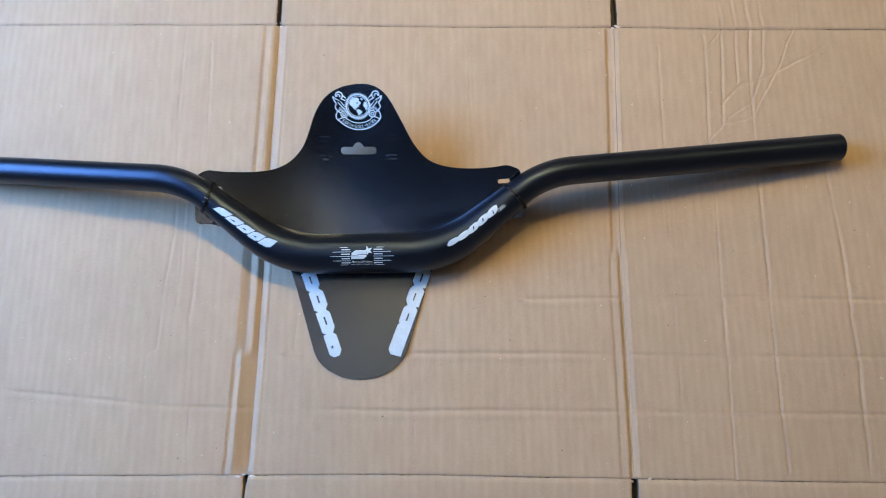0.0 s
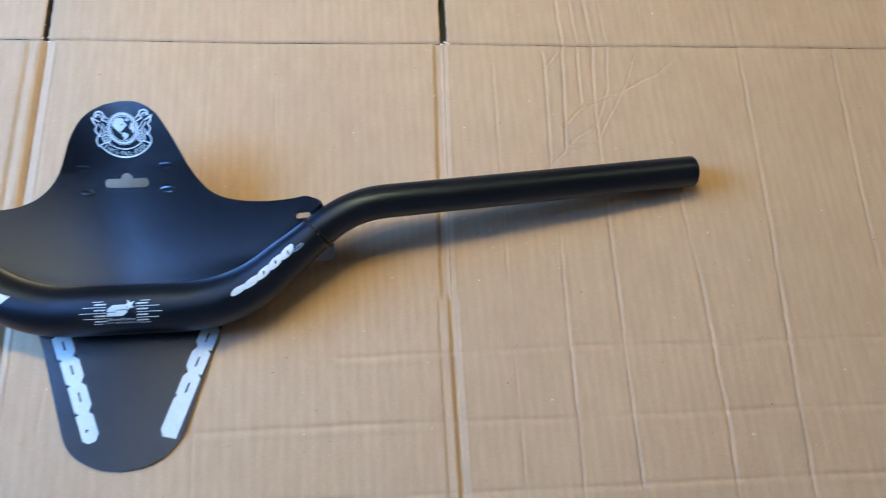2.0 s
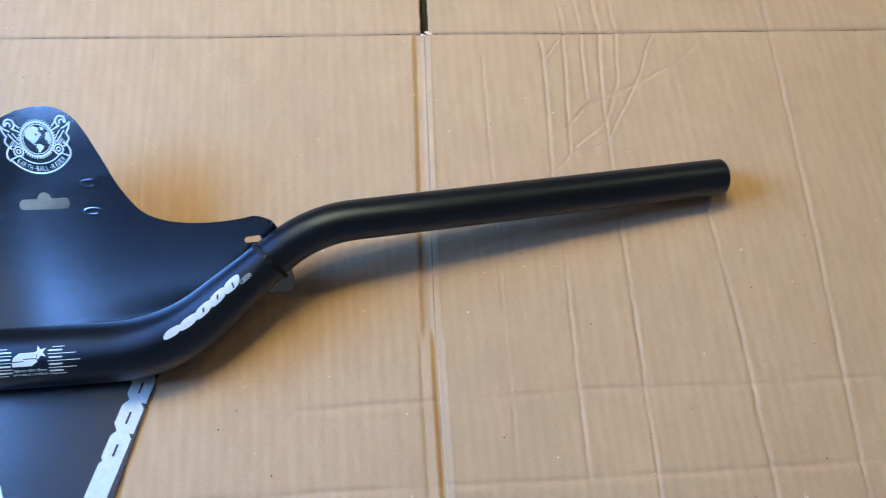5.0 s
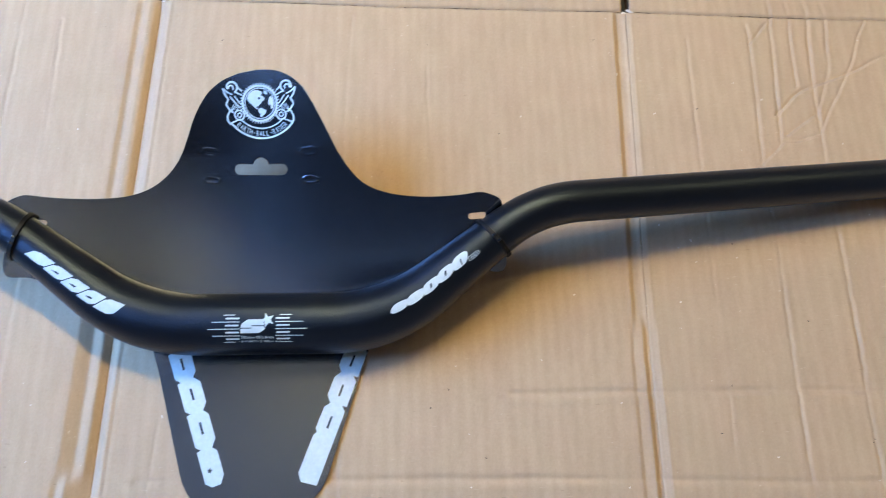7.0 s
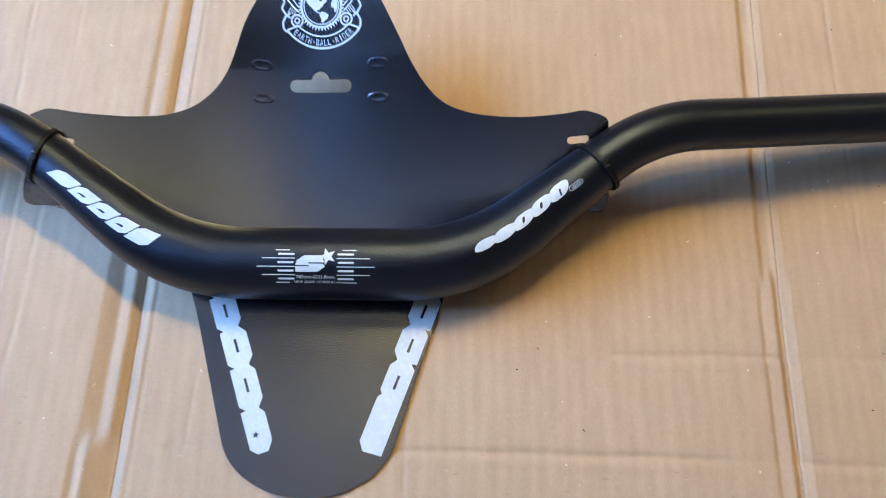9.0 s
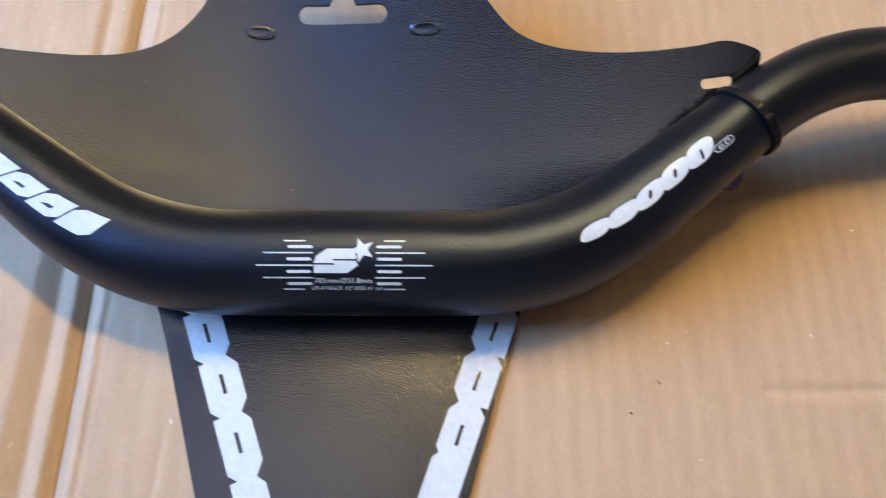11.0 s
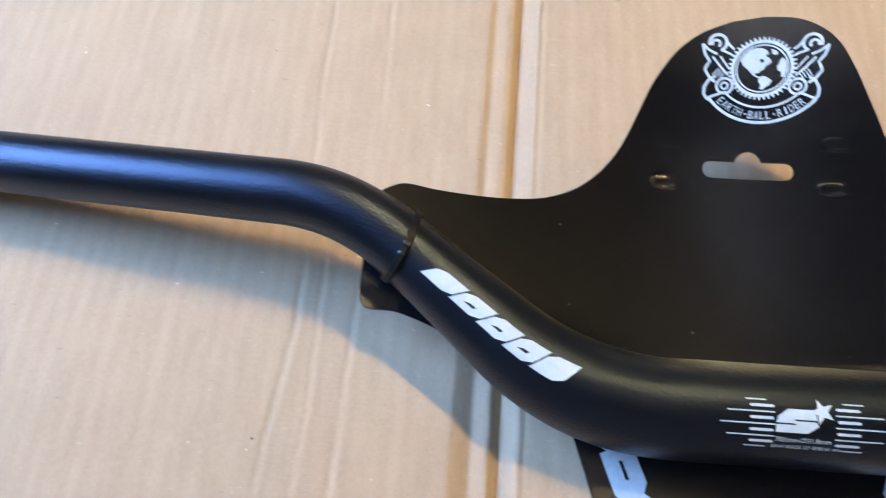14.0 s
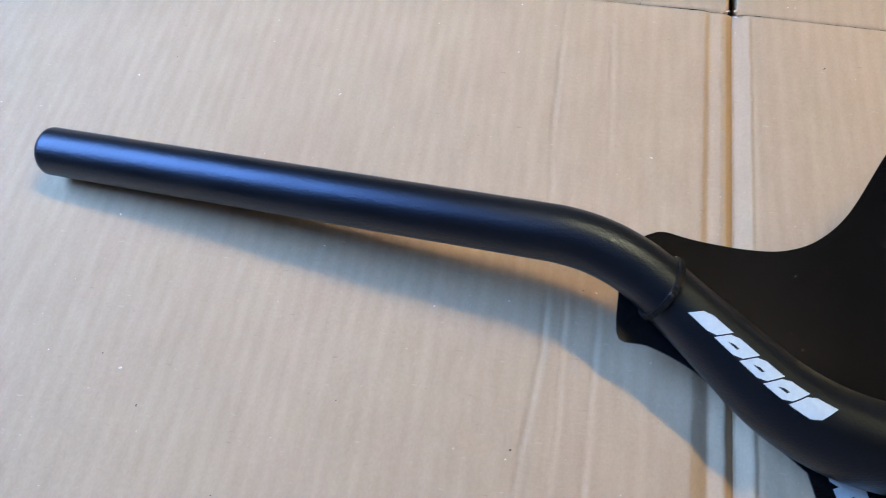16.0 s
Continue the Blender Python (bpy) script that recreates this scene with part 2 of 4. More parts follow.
press(1.2, 1.7, (0.3235, 0.27), (0.3242, 0.2336), (0.3250, 0.2073), (0.3226, 0.1777), (0.3219, 0.1544))
press(1.3, 2.1, (0.3350, 0.27), (0.3359, 0.2332), (0.3372, 0.2049), (0.3336, 0.1734), (0.3323, 0.1541), (0.3314, 0.1237), (0.3306, 0.1014), (0.3290, 0.05), (0.3278, -0.015), (0.3262, -0.0478), (0.3260, -0.0792), (0.3252, -0.1145), (0.3250, -0.165))
press(1.0, 1.8, (0.3470, 0.27), (0.3475, 0.2328), (0.3486, 0.2045), (0.3443, 0.1673), (0.3355, 0.1444), (0.3308, 0.1331))
press(0.7, 1.6, (0.3800, 0.27), (0.3796, 0.2318), (0.3777, 0.2036))
press(1.2, 1.4, (0.3740, 0.2017), (0.3672, 0.1901), (0.3618, 0.1745), (0.3529, 0.1593), (0.3463, 0.1479), (0.3357, 0.1311), (0.3323, 0.1237))
press(2.0, 1.5, (0.4068, 0.1967), (0.3927, 0.1834), (0.3848, 0.1767), (0.3756, 0.1731), (0.3570, 0.1640), (0.3405, 0.1577), (0.3278, 0.1533), (0.3204, 0.1487), (0.3107, 0.1394), (0.3059, 0.1348))
press(1.5, 1.4, (0.3301, 0.1351), (0.3198, 0.1278), (0.3095, 0.1205))
press(1.5, 1.4, (0.3294, 0.1210), (0.3151, 0.1167), (0.3083, 0.1168), (0.2970, 0.1069), (0.2876, 0.0988))
press(1.2, 1.4, (0.3101, 0.2008), (0.3010, 0.1901), (0.2971, 0.1863))
press(1.3, 2.4, (0.3840, 0.09), (0.3889, -0.001), (0.3885, -0.0488), (0.3891, -0.0849), (0.3870, -0.1222), (0.3856, -0.1700))
press(1.3, 2.4, (0.4583, 0.27), (0.4551, 0.198), (0.4487, 0.055), (0.4413, -0.057), (0.4379, -0.122), (0.4360, -0.18))
press(1.1, 2.4, (0.5915, 0.27), (0.5867, 0.208), (0.5806, 0.1135), (0.5756, 0.046), (0.57, -0.1))
press(1.1, 2.4, (0.5338, 0.195), (0.5261, 0.094), (0.522, 0.0))
press(2.1, 3.4, (0.1343, -0.0306), (0.2232, -0.0313), (0.2871, -0.0315), (0.4045, -0.0359), (0.5478, -0.0384), (0.70, -0.043))
press(2.1, 3.4, (-0.06, -0.0715), (0.1000, -0.0734), (0.1922, -0.0753), (0.2784, -0.0785), (0.4086, -0.0810), (0.70, -0.0900))
press(2.1, 3.4, (-0.2886, -0.0963), (-0.1503, -0.1114), (0.0417, -0.1173), (0.0988, -0.1174), (0.2106, -0.1200), (0.2880, -0.1221), (0.4027, -0.1243), (0.60, -0.129))
press(0.8, 2.2, (-0.1614, 0.27), (-0.1620, 0.177), (-0.1620, 0.1267), (-0.1580, 0.0666), (-0.1574, 0.0311), (-0.1620, -0.0102), (-0.1635, -0.0394), (-0.1646, -0.0660), (-0.1732, -0.0703), (-0.1729, -0.1111), (-0.1805, -0.1121), (-0.1800, -0.1587))
press(0.75, 2.2, (-0.1372, 0.2055), (-0.1352, 0.1331), (-0.1363, 0.0389), (-0.1379, -0.0231), (-0.1398, -0.0398), (-0.1381, -0.0925), (-0.1391, -0.1031), (-0.1345, -0.1116), (-0.1343, -0.1592))
press(0.6, 2.0, (-0.1500, 0.06), (-0.1490, 0.0), (-0.1510, -0.03))
press(0.7, 1.8, (-0.0511, -0.0413), (-0.0541, -0.0808), (-0.0555, -0.1293))
press(0.8, 2.0, (-0.2392, -0.1642), (-0.2364, -0.1783), (-0.235, -0.21))
press(0.8, 1.8, (-0.1863, -0.1647), (-0.1846, -0.1788), (-0.183, -0.21))
press(0.8, 1.8, (-0.1199, -0.1654), (-0.1185, -0.1794), (-0.117, -0.21))
press(0.7, 1.9, (0.0449, 0.2092), (0.0413, 0.1335), (0.0420, 0.05), (0.0425, -0.1181), (0.0429, -0.1602))
press(0.6, 1.8, (0.0920, 0.205), (0.0918, 0.150), (0.093, 0.11))
press(0.6, 2.0, (0.2570, 0.19), (0.2520, 0.02), (0.2490, -0.16))
press(0.3, 1.8, (-0.0232, 0.24), (-0.0236, 0.19))
RNG = np.random.RandomState(7)
WAVES = [(RNG.uniform(8, 26), RNG.uniform(0, 6.28), RNG.uniform(4, 16), RNG.uniform(0, 6.28)) for _ in range(9)]
JITTER = [(RNG.uniform(60, 420), RNG.uniform(0, 6.28)) for _ in range(6)]


RAG_AT = np.arange(-1.6, 1.6, 0.0045)
RAG = RNG.uniform(-1, 1, len(RAG_AT))
RAG_SLOW = np.convolve(RNG.uniform(-1.6, 1.6, len(RAG_AT)), np.ones(4) / 4, "same")


def groove(d, left, right, deep):
    """A folded valley: its left flank rises over `left`, its right one over `right` metres."""
    side = np.where(d < 0, -d / left, d / right)
    return -deep * np.clip(1 - side, 0, 1) ** 1.25


# height in millimetres over the distance from the fold's valley, its upper and lower stretch
LEFT_HIGH = ((-14, 0), (-11.3, -1.4), (-6, -0.5), (-3.2, -1.2), (0, -3.9), (0.6, -3.9), (7.5, 0.15), (9, -0.3), (11, 0))
LEFT_MID = ((-17, 0), (-9.8, -3.2), (-4, -1.6), (-0.2, -4.9), (0.4, -4.9), (5.2, -0.1), (6.5, 0.3), (8, -0.3), (10, 0))
LEFT_LOW = ((-19, 0), (-16.5, -1.4), (-11.8, 0.6), (-0.3, -5.4), (0.3, -5.4), (5.2, 0), (6.5, 0.3), (8, -0.2), (10, 0))
RIGHT_HIGH = ((-8.8, 0), (-6.2, -1.7), (-2.4, -1.4), (-0.3, -0.35), (0, -0.75), (0.3, -0.5), (3.2, 0.35), (4.5, 0.1), (7, 0))
RIGHT_LOW = ((-11, 0), (-9.3, -0.7), (-3.8, -0.1), (-1.2, -2.2), (1.3, -0.6), (1.6, -0.95), (1.9, -0.6), (4.6, 0.3), (6, 0.1), (8, 0))


def fold_profile(d, high, low, f):
    return along(high, d) * f + along(low, d) * (1 - f)


def board_height(x, y):
    """Height of the board's top face, over arrays of x and y."""
    z = np.zeros_like(x)
    for a, b, c, e in WAVES:
        z += 0.00016 * np.sin(a * x + b) * np.sin(c * y + e)
    wob = sum(np.sin(k * y + p) for k, p in JITTER) * 0.00005
    wobx = sum(np.sin(k * x + p) for k, p in JITTER) * 0.00009
    lx, rx = along(LEFT_FOLD, y), along(RIGHT_FOLD, y)
    ty, by = along(TOP_FOLD, x), along(LOW_FOLD, x)
    inner = 1 / (1 + np.exp(-(ty - y) / 0.002)) / (1 + np.exp(-(y - by) / 0.002))
    left = fold_profile((x - lx - wob) * 1000, LEFT_MID, LEFT_LOW, 1 / (1 + np.exp(-(y + 0.066 - 0.25 * (x - lx)) / 0.0022)))
    upper = 1 / (1 + np.exp(-(y - 0.045) / 0.010))
    left = left * (1 - upper) + along(LEFT_HIGH, (x - lx - wob) * 1000) * upper
    right = fold_profile((x - rx - wob) * 1000, RIGHT_HIGH, RIGHT_LOW, 1 / (1 + np.exp(-(y - 0.007) / 0.0025)))
    z += inner * 0.001 * (left + right)
    z += groove(y - ty - wobx, 0.0022, 0.0022, 0.0005) + groove(y - by - wobx, 0.0022, 0.0022, 0.0004)
    for depth, wide, path in CREASES:
        w = wide * 0.00062
        near = np.full_like(x, 1.0)
        sign = np.zeros_like(x)
        for (ax, ay), (bx, by2) in zip(path, path[1:]):
            ex, ey = bx - ax, by2 - ay
            size = ex * ex + ey * ey
            f = np.clip(((x - ax) * ex + (y - ay) * ey) / size, 0, 1)
            dx, dy = x - ax - f * ex, y - ay - f * ey
            d = np.hypot(dx, dy)
            s = np.sign(dy * ex - dx * ey)
            sign = np.where(d < near, s, sign)
            near = np.minimum(near, d)
        d = near * sign + np.interp(y + 0.37 * x, RAG_AT, RAG) * 0.00035
        uneven = 0.65 + 0.5 * np.interp(0.8 * y - x, RAG_AT, RAG_SLOW)
        dent = 0.42 * np.exp(-((d - 1.8 * w) / (1.25 * w)) ** 2) - np.exp(-(d / (0.8 * w)) ** 2)
        z += depth * 0.0006 * uneven * dent * np.where(near < 6 * w, 1, 0)
    return z


def board_piece(name, x_from, x_to, y_from, y_to, parent, nx, ny):
    """One panel or flap between two x borders (functions of y) and two y borders (functions of x)."""
    s, t = np.meshgrid(np.linspace(0, 1, nx), np.linspace(0, 1, ny))
    y = np.zeros_like(s)
    x = np.zeros_like(s)
    y_mid = np.zeros_like(s)
    for _ in range(4):
        x = x_from(y_mid) + (x_to(y_mid) - x_from(y_mid)) * s
        y_mid = y_from(x) + (y_to(x) - y_from(x)) * t
    y = y_mid
    z = board_height(x, y)
    top = np.stack([x, y, z], -1).reshape(-1, 3)
    idx = np.arange(nx * ny).reshape(ny, nx)
    faces = np.stack([idx[:-1, :-1], idx[:-1, 1:], idx[1:, 1:], idx[1:, :-1]], -1).reshape(-1, 4)
    rim = np.concatenate([idx[0, :], idx[1:, -1], idx[-1, -2::-1], idx[-2:0:-1, 0]])
    under = top[rim].copy()
    under[:, 2] = FLOOR_Z + 0.0035
    base = len(top)
    k = np.arange(len(rim))
    nxt = (k + 1) % len(rim)
    walls = np.stack([rim[nxt], rim[k], base + k, base + nxt], -1)
    mesh = bpy.data.meshes.new(name)
    mesh.from_pydata(np.concatenate([top, under]).tolist(), [], np.concatenate([faces, walls]).tolist())
    mesh.materials.append(CARD)
    mesh.materials.append(CARD_EDGE)
    kinds = np.concatenate([np.zeros(len(faces), np.int32), np.ones(len(walls), np.int32)])
    mesh.polygons.foreach_set("material_index", kinds)
    mesh.polygons.foreach_set("use_smooth", kinds == 0)
    mesh.update()
    ob = new(name, mesh)
    ob.parent = parent
    return ob


carton = thing("cardboard_box", (0, 0, 0), "large brown corrugated cardboard box laid out flat on the floor", "cardboard")
GAP = 0.0026
west, east = (lambda y: np.full_like(y, -0.66)), (lambda y: np.full_like(y, 0.80))
south, north = (lambda x: np.full_like(x, -0.34)), (lambda x: np.full_like(x, 0.40))
lf, rf = (lambda y: along(LEFT_FOLD, y)), (lambda y: along(RIGHT_FOLD, y))
tf, bf = (lambda x: along(TOP_FOLD, x)), (lambda x: along(LOW_FOLD, x))
ROW = 420
board_piece("panel", west, lf, bf, tf, carton, 640, ROW)
board_piece("panel", lf, rf, bf, tf, carton, 420, ROW)
board_piece("panel", rf, east, bf, tf, carton, 1000, ROW)


def crack(x):
    """The uneven width of the split paper along the flap folds."""
    return np.maximum(0.00016 + 0.00018 * np.sin(61 * x + 1) + 0.00012 * np.sin(173 * x) + 0.0001 * np.sin(401 * x + 2), 0.00003)


def narrow(y):
    """Half the slot between the near flaps at the left fold: torn open at its end, almost shut further out."""
    return 0.0005 + 0.0017 * np.exp(np.clip((y + 0.165) / 0.009, -20, 0)) + 0.0002 * np.sin(700 * y)


def ragged(y, k):
    """The frayed width of a cut slot."""
    return GAP + 0.00022 * np.sin(430 * y + k) + 0.00016 * np.sin(1130 * y + 2 * k)


for far, y_low, y_high, rows in ((True, lambda x: tf(x) + crack(x), north, 60), (False, south, lambda x: bf(x) - crack(x + 0.7), 40)):
    slot = (lambda y: ragged(y, 1) * 0.9) if far else narrow
    board_piece("flap", west, lambda y: lf(y) - 0.0006 - slot(y) * 0.8, y_low, y_high, carton, 300, rows)
    board_piece("flap", lambda y: lf(y) - 0.0006 + slot(y), lambda y: rf(y) - ragged(y, 4), y_low, y_high, carton, 200, rows)
    board_piece("flap", lambda y: rf(y) + ragged(y, 7), east, y_low, y_high, carton, 560, rows)


# ---- the handlebar ----
BAR_MID = 0.0052
KNOTS = ((0.0, 0.0055, 0.0181), (0.064, 0.0055, 0.0181), (0.142, 0.0632, 0.0380), (0.3860, 0.0900, 0.0118))
FILLET = (0.030, 0.024)


def bar_path(step=0.0015):
    """Places along the right half of the tube's middle line, from the clamp to the grip end."""
    k = [Vector(p) for p in KNOTS]
    out = [k[0]]
    for i, length in ((1, FILLET[0]), (2, FILLET[1])):
        a = k[i] + (k[i - 1] - k[i]).normalized() * length
        b = k[i] + (k[i + 1] - k[i]).normalized() * length
        out += [a.lerp(k[i], f).lerp(k[i].lerp(b, f), f) for f in np.linspace(0, 1, 21)]
    out.append(k[3])
    arc = [0.0]
    for p, q in zip(out, out[1:]):
        arc.append(arc[-1] + (q - p).length)
    s = np.linspace(0, arc[-1], int(arc[-1] / step))
    cols = [np.interp(s, arc, [p[c] for p in out]) for c in range(3)]
    return s, np.stack(cols, -1)


ARC, HALF = bar_path()


def bar_radius(s):
    """Thick in the middle, drawn down to the grips."""
    return 0.0159 - (0.0159 - 0.0111) * sm(0.050, 0.150, abs(s))


def bar_frame(s):
    """Middle, along, up and side at arc length s from the clamp's middle (negative: towards the left grip)."""
    def mid(q):
        p = [float(np.interp(abs(q), ARC, HALF[:, c])) for c in range(3)]
        x = p[0] if q >= 0 else -p[0] - 0.0080 * max(0.0, p[0] - 0.15) / 0.236
        return Vector((BAR_MID + x, p[1] - 0.0045 * x, p[2]))
    centre = mid(s)
    ahead = (mid(s + 0.004) - mid(s - 0.004)).normalized()
    side = Vector((0, 0, 1)).cross(ahead).normalized()
    return centre, ahead, ahead.cross(side).normalized(), side


def on_bar(s, phi, lift=0.0):
    """A place on the tube: phi in degrees from its top, positive towards the front (-y)."""
    c, _, up, side = bar_frame(s)
    r = bar_radius(s) + lift
    a = radians(phi)
    return c + up * (r * math.cos(a)) - side * (r * math.sin(a))


def round_tube(bm, stations, turns=40):
    """A tube over (middle, up, side, radius) stations. Returns its first and last rings."""
    rings = []
    for c, up, side, r in stations:
        rings.append([bm.verts.new(c + up * (r * math.cos(a)) - side * (r * math.sin(a))) for a in np.linspace(0, 2 * math.pi, turns, endpoint=False)])
    for p, q in zip(rings, rings[1:]):
        for i in range(turns):
            j = (i + 1) % turns
            bm.faces.new((p[i], q[i], q[j], p[j]))
    return rings[0], rings[-1]


END = float(ARC[-1])
handlebar = thing("handlebar", (BAR_MID, 0.0055, 0.0022), "matt black mountain bike riser handlebar with white print", "handlebar")
INV = Matrix.Translation(handlebar.location).inverted()
bm = bmesh.new()
stations = []
for s in np.linspace(-END, END, 470):
    c, ahead, up, side = bar_frame(s)
    stations.append((c, up, side, bar_radius(s)))
for sign, at in ((-1, 0), (1, len(stations) - 1)):
    c, ahead, up, side = bar_frame(sign * END)
    tip = [(c + ahead * sign * 0.0004, up, side, 0.0108), (c + ahead * sign * 0.0006, up, side, 0.0103), (c + ahead * sign * 0.0006, up, side, 0.0095),
           (c, up, side, 0.0092), (c - ahead * sign * 0.05, up, side, 0.0092)]
    stations = tip[::-1] + stations if sign < 0 else stations + tip
round_tube(bm, stations)
bmesh.ops.holes_fill(bm, edges=[e for e in bm.edges if e.is_boundary], sides=60)
bmesh.ops.recalc_face_normals(bm, faces=bm.faces)
bmesh.ops.transform(bm, matrix=INV, verts=bm.verts)
part("tube", bm, BAR, handlebar, smooth=True)


# ---- the mud guard ----
def bar_under(x, y):
    """Highest the sheet may lie beneath the tube; behind it, shaped to fit the camera's view."""
    u = abs(x - BAR_MID)
    if u > 0.19:
        return 1.0
    k = int(np.argmin((HALF[:, 0] - u) ** 2 + (HALF[:, 1] - y) ** 2))
    p = HALF[k]
    q = HALF[min(k + 1, len(HALF) - 1)] - HALF[max(k - 1, 0)]
    nx, ny = -q[1], q[0]
    size = math.hypot(nx, ny)
    s = ((u - p[0]) * nx + (y - p[1]) * ny) / size
    f = ((u - p[0]) * q[0] + (y - p[1]) * q[1]) / (size * size)
    p = p + q * f
    r = bar_radius(ARC[k]) + 0.0009
    if s > 0.045:
        return 1.0
    m = 0.75 * sm(0.04, 0.09, x)
    if s <= 0:
        return max(p[2] - r * math.sqrt(1 + m * m) + m * s, 0.0013)
    # smaller radius: the sheet enters the tube here, out of the camera's sight
    r *= 1 - 0.28 * sm(0.03, 0.07, abs(x)) * sm(0.0, 0.3 * r, s)
    tight = p[2] - math.sqrt(r * r - s * s) if s < 0.9 * r else p[2] - 0.436 * r + 3.5 * (s - 0.9 * r)
    if m > 0 and s < 0.4 * r:
        tight = min(tight, p[2] - r * math.sqrt(1 + m * m) + m * s)
    return max(tight, 0.0013)


def guard_height(x, y):
    """The sheet is hollow like a shell behind the tube, and passes beneath it, cutting into its back."""
    yp = max(y, 0.0)
    c2, rise = (0.0216, 2.38) if x < 0 else (0.0239, 1.85)
    x2 = c2 * (1 - math.exp(-x * x / c2))
    h = 0.0013 + 0.0571 * yp + 2.524 * (yp * yp - 1.5 * max(yp - 0.11, 0.0) ** 2) + 0.0933 * math.tanh(x / 0.04) * min(yp, 0.098) + rise * x2 * sm(-0.02, 0.04, y)
    g = bar_under(x, y)
    k = 0.003 * sm(0.0, 0.03, y)
    if k < 1e-6:
        return min(h, g)
    f = min(max(0.5 + 0.5 * (g - h) / k, 0.0), 1.0)
    return max(g + (h - g) * f - k * f * (1 - f), 0.0013) if abs(g - h) < k else min(h, g)


# the sheet's outline, x and y in metres: the head's two sides from its crown to the tube, and half of the tongue
HEAD_EAST = ((0.0010, 0.1352), (0.0110, 0.1338), (0.0190, 0.1303), (0.0250, 0.1253), (0.0300, 0.1182), (0.0348, 0.1098), (0.0385, 0.1030), (0.0430, 0.0945), (0.0490, 0.0858),
             (0.0565, 0.0782), (0.0665, 0.0732), (0.0800, 0.0698), (0.0950, 0.0680), (0.1095, 0.0676), (0.1180, 0.0680), (0.1235, 0.0664), (0.1280, 0.0640), (0.1310, 0.0600), (0.1325, 0.0555),
             (0.1332, 0.0480), (0.1342, 0.0424), (0.1336, 0.0376), (0.1300, 0.0352), (0.1180, 0.0345), (0.1000, 0.0260), (0.0800, 0.0120), (0.0660, 0.0020), (0.0590, -0.0030))
HEAD_WEST = ((-0.0090, 0.1346), (-0.0180, 0.1320), (-0.0255, 0.1274), (-0.0308, 0.1215), (-0.0350, 0.1150), (-0.0388, 0.1068), (-0.0425, 0.0990), (-0.0465, 0.0925), (-0.0520, 0.0863),
             (-0.0600, 0.0802), (-0.0710, 0.0756), (-0.0840, 0.0732), (-0.0960, 0.0721), (-0.1080, 0.0716), (-0.1180, 0.0718), (-0.1230, 0.0700), (-0.1275, 0.0668), (-0.1305, 0.0620), (-0.1315, 0.0560),
             (-0.1320, 0.0480), (-0.1322, 0.0400), (-0.1315, 0.0345), (-0.1285, 0.0320), (-0.1180, 0.0318), (-0.1000, 0.0255), (-0.0800, 0.0120), (-0.0650, 0.0020), (-0.0576, -0.0030))
TONGUE = ((0.0558, -0.0130), (0.0530, -0.0220), (0.0470, -0.0415), (0.0410, -0.0610), (0.0370, -0.0730), (0.0318, -0.0805), (0.0248, -0.0860), (0.0140, -0.0908), (0.0010, -0.0926))


def smooth_line(points, per=6):
    """A Catmull-Rom line through the points."""
    pts = [points[0], *points, points[-1]]
    out = []
    for a, b, c, d in zip(pts, pts[1:], pts[2:], pts[3:]):
        for f in np.linspace(0, 1, per, endpoint=False):
            out.append(tuple(0.5 * (2 * q + (r - p) * f + (2 * p - 5 * q + 4 * r - s) * f * f + (3 * q - p - 3 * r + s) * f ** 3) for p, q, r, s in zip(a, b, c, d)))
    return out + [points[-1]]


def slot_line(cx, cy, w, h, n=8):
    """Outline of a slot with round ends."""
    r = h / 2
    right = [(cx + w / 2 - r + r * math.cos(a), cy + r * math.sin(a)) for a in np.linspace(-math.pi / 2, math.pi / 2, n)]
    return right + [(2 * cx - x, 2 * cy - y) for x, y in right]


def hang_line():
    """Outline of the hanging slot with its round bump."""
    cx, cy = 0.0003, 0.0894
    base = slot_line(cx, cy, 0.0298, 0.0056)
    bump = [(cx + 0.0046 * math.cos(a), cy + 0.0014 + 0.0046 * math.sin(a)) for a in np.linspace(0.3, math.pi - 0.3, 9)]
    return [(x, y + LEAN * (x - cx)) for x, y in base[:8] + bump + base[8:]]


def cut_sheet(outer, holes, height, thick, cell):
    """A sheet with holes, cut into cells so that it can bend, laid on height(x, y)."""
    bm = bmesh.new()
    edges = []
    for ring in (outer, *holes):
        vs = [bm.verts.new((x, y, 0)) for x, y in ring]
        edges += [bm.edges.new((a, b)) for a, b in zip(vs, vs[1:] + vs[:1])]
    bmesh.ops.triangle_fill(bm, use_beauty=True, use_dissolve=False, edges=edges)
    xs, ys = [p[0] for p in outer], [p[1] for p in outer]
    for axis, lo, hi in ((0, min(xs), max(xs)), (1, min(ys), max(ys))):
        normal = (1, 0, 0) if axis == 0 else (0, 1, 0)
        for v in np.arange(lo + cell * 0.53, hi, cell):
            co = (v, 0, 0) if axis == 0 else (0, v, 0)
            bmesh.ops.bisect_plane(bm, geom=bm.verts[:] + bm.edges[:] + bm.faces[:], dist=1e-7, plane_co=co, plane_no=normal)
    bmesh.ops.remove_doubles(bm, verts=bm.verts, dist=1e-6)
    for f in bm.faces:
        if f.normal.z < 0:
            f.normal_flip()
    for v in bm.verts:
        v.co.z = height(v.co.x, v.co.y)
    bm.normal_update()
    if thick:
        made = bmesh.ops.extrude_face_region(bm, geom=bm.faces[:])
        low = [g for g in made["geom"] if isinstance(g, bmesh.types.BMVert)]
        for v in low:
            v.co.z -= thick
        bmesh.ops.recalc_face_normals(bm, faces=bm.faces)
    return bm


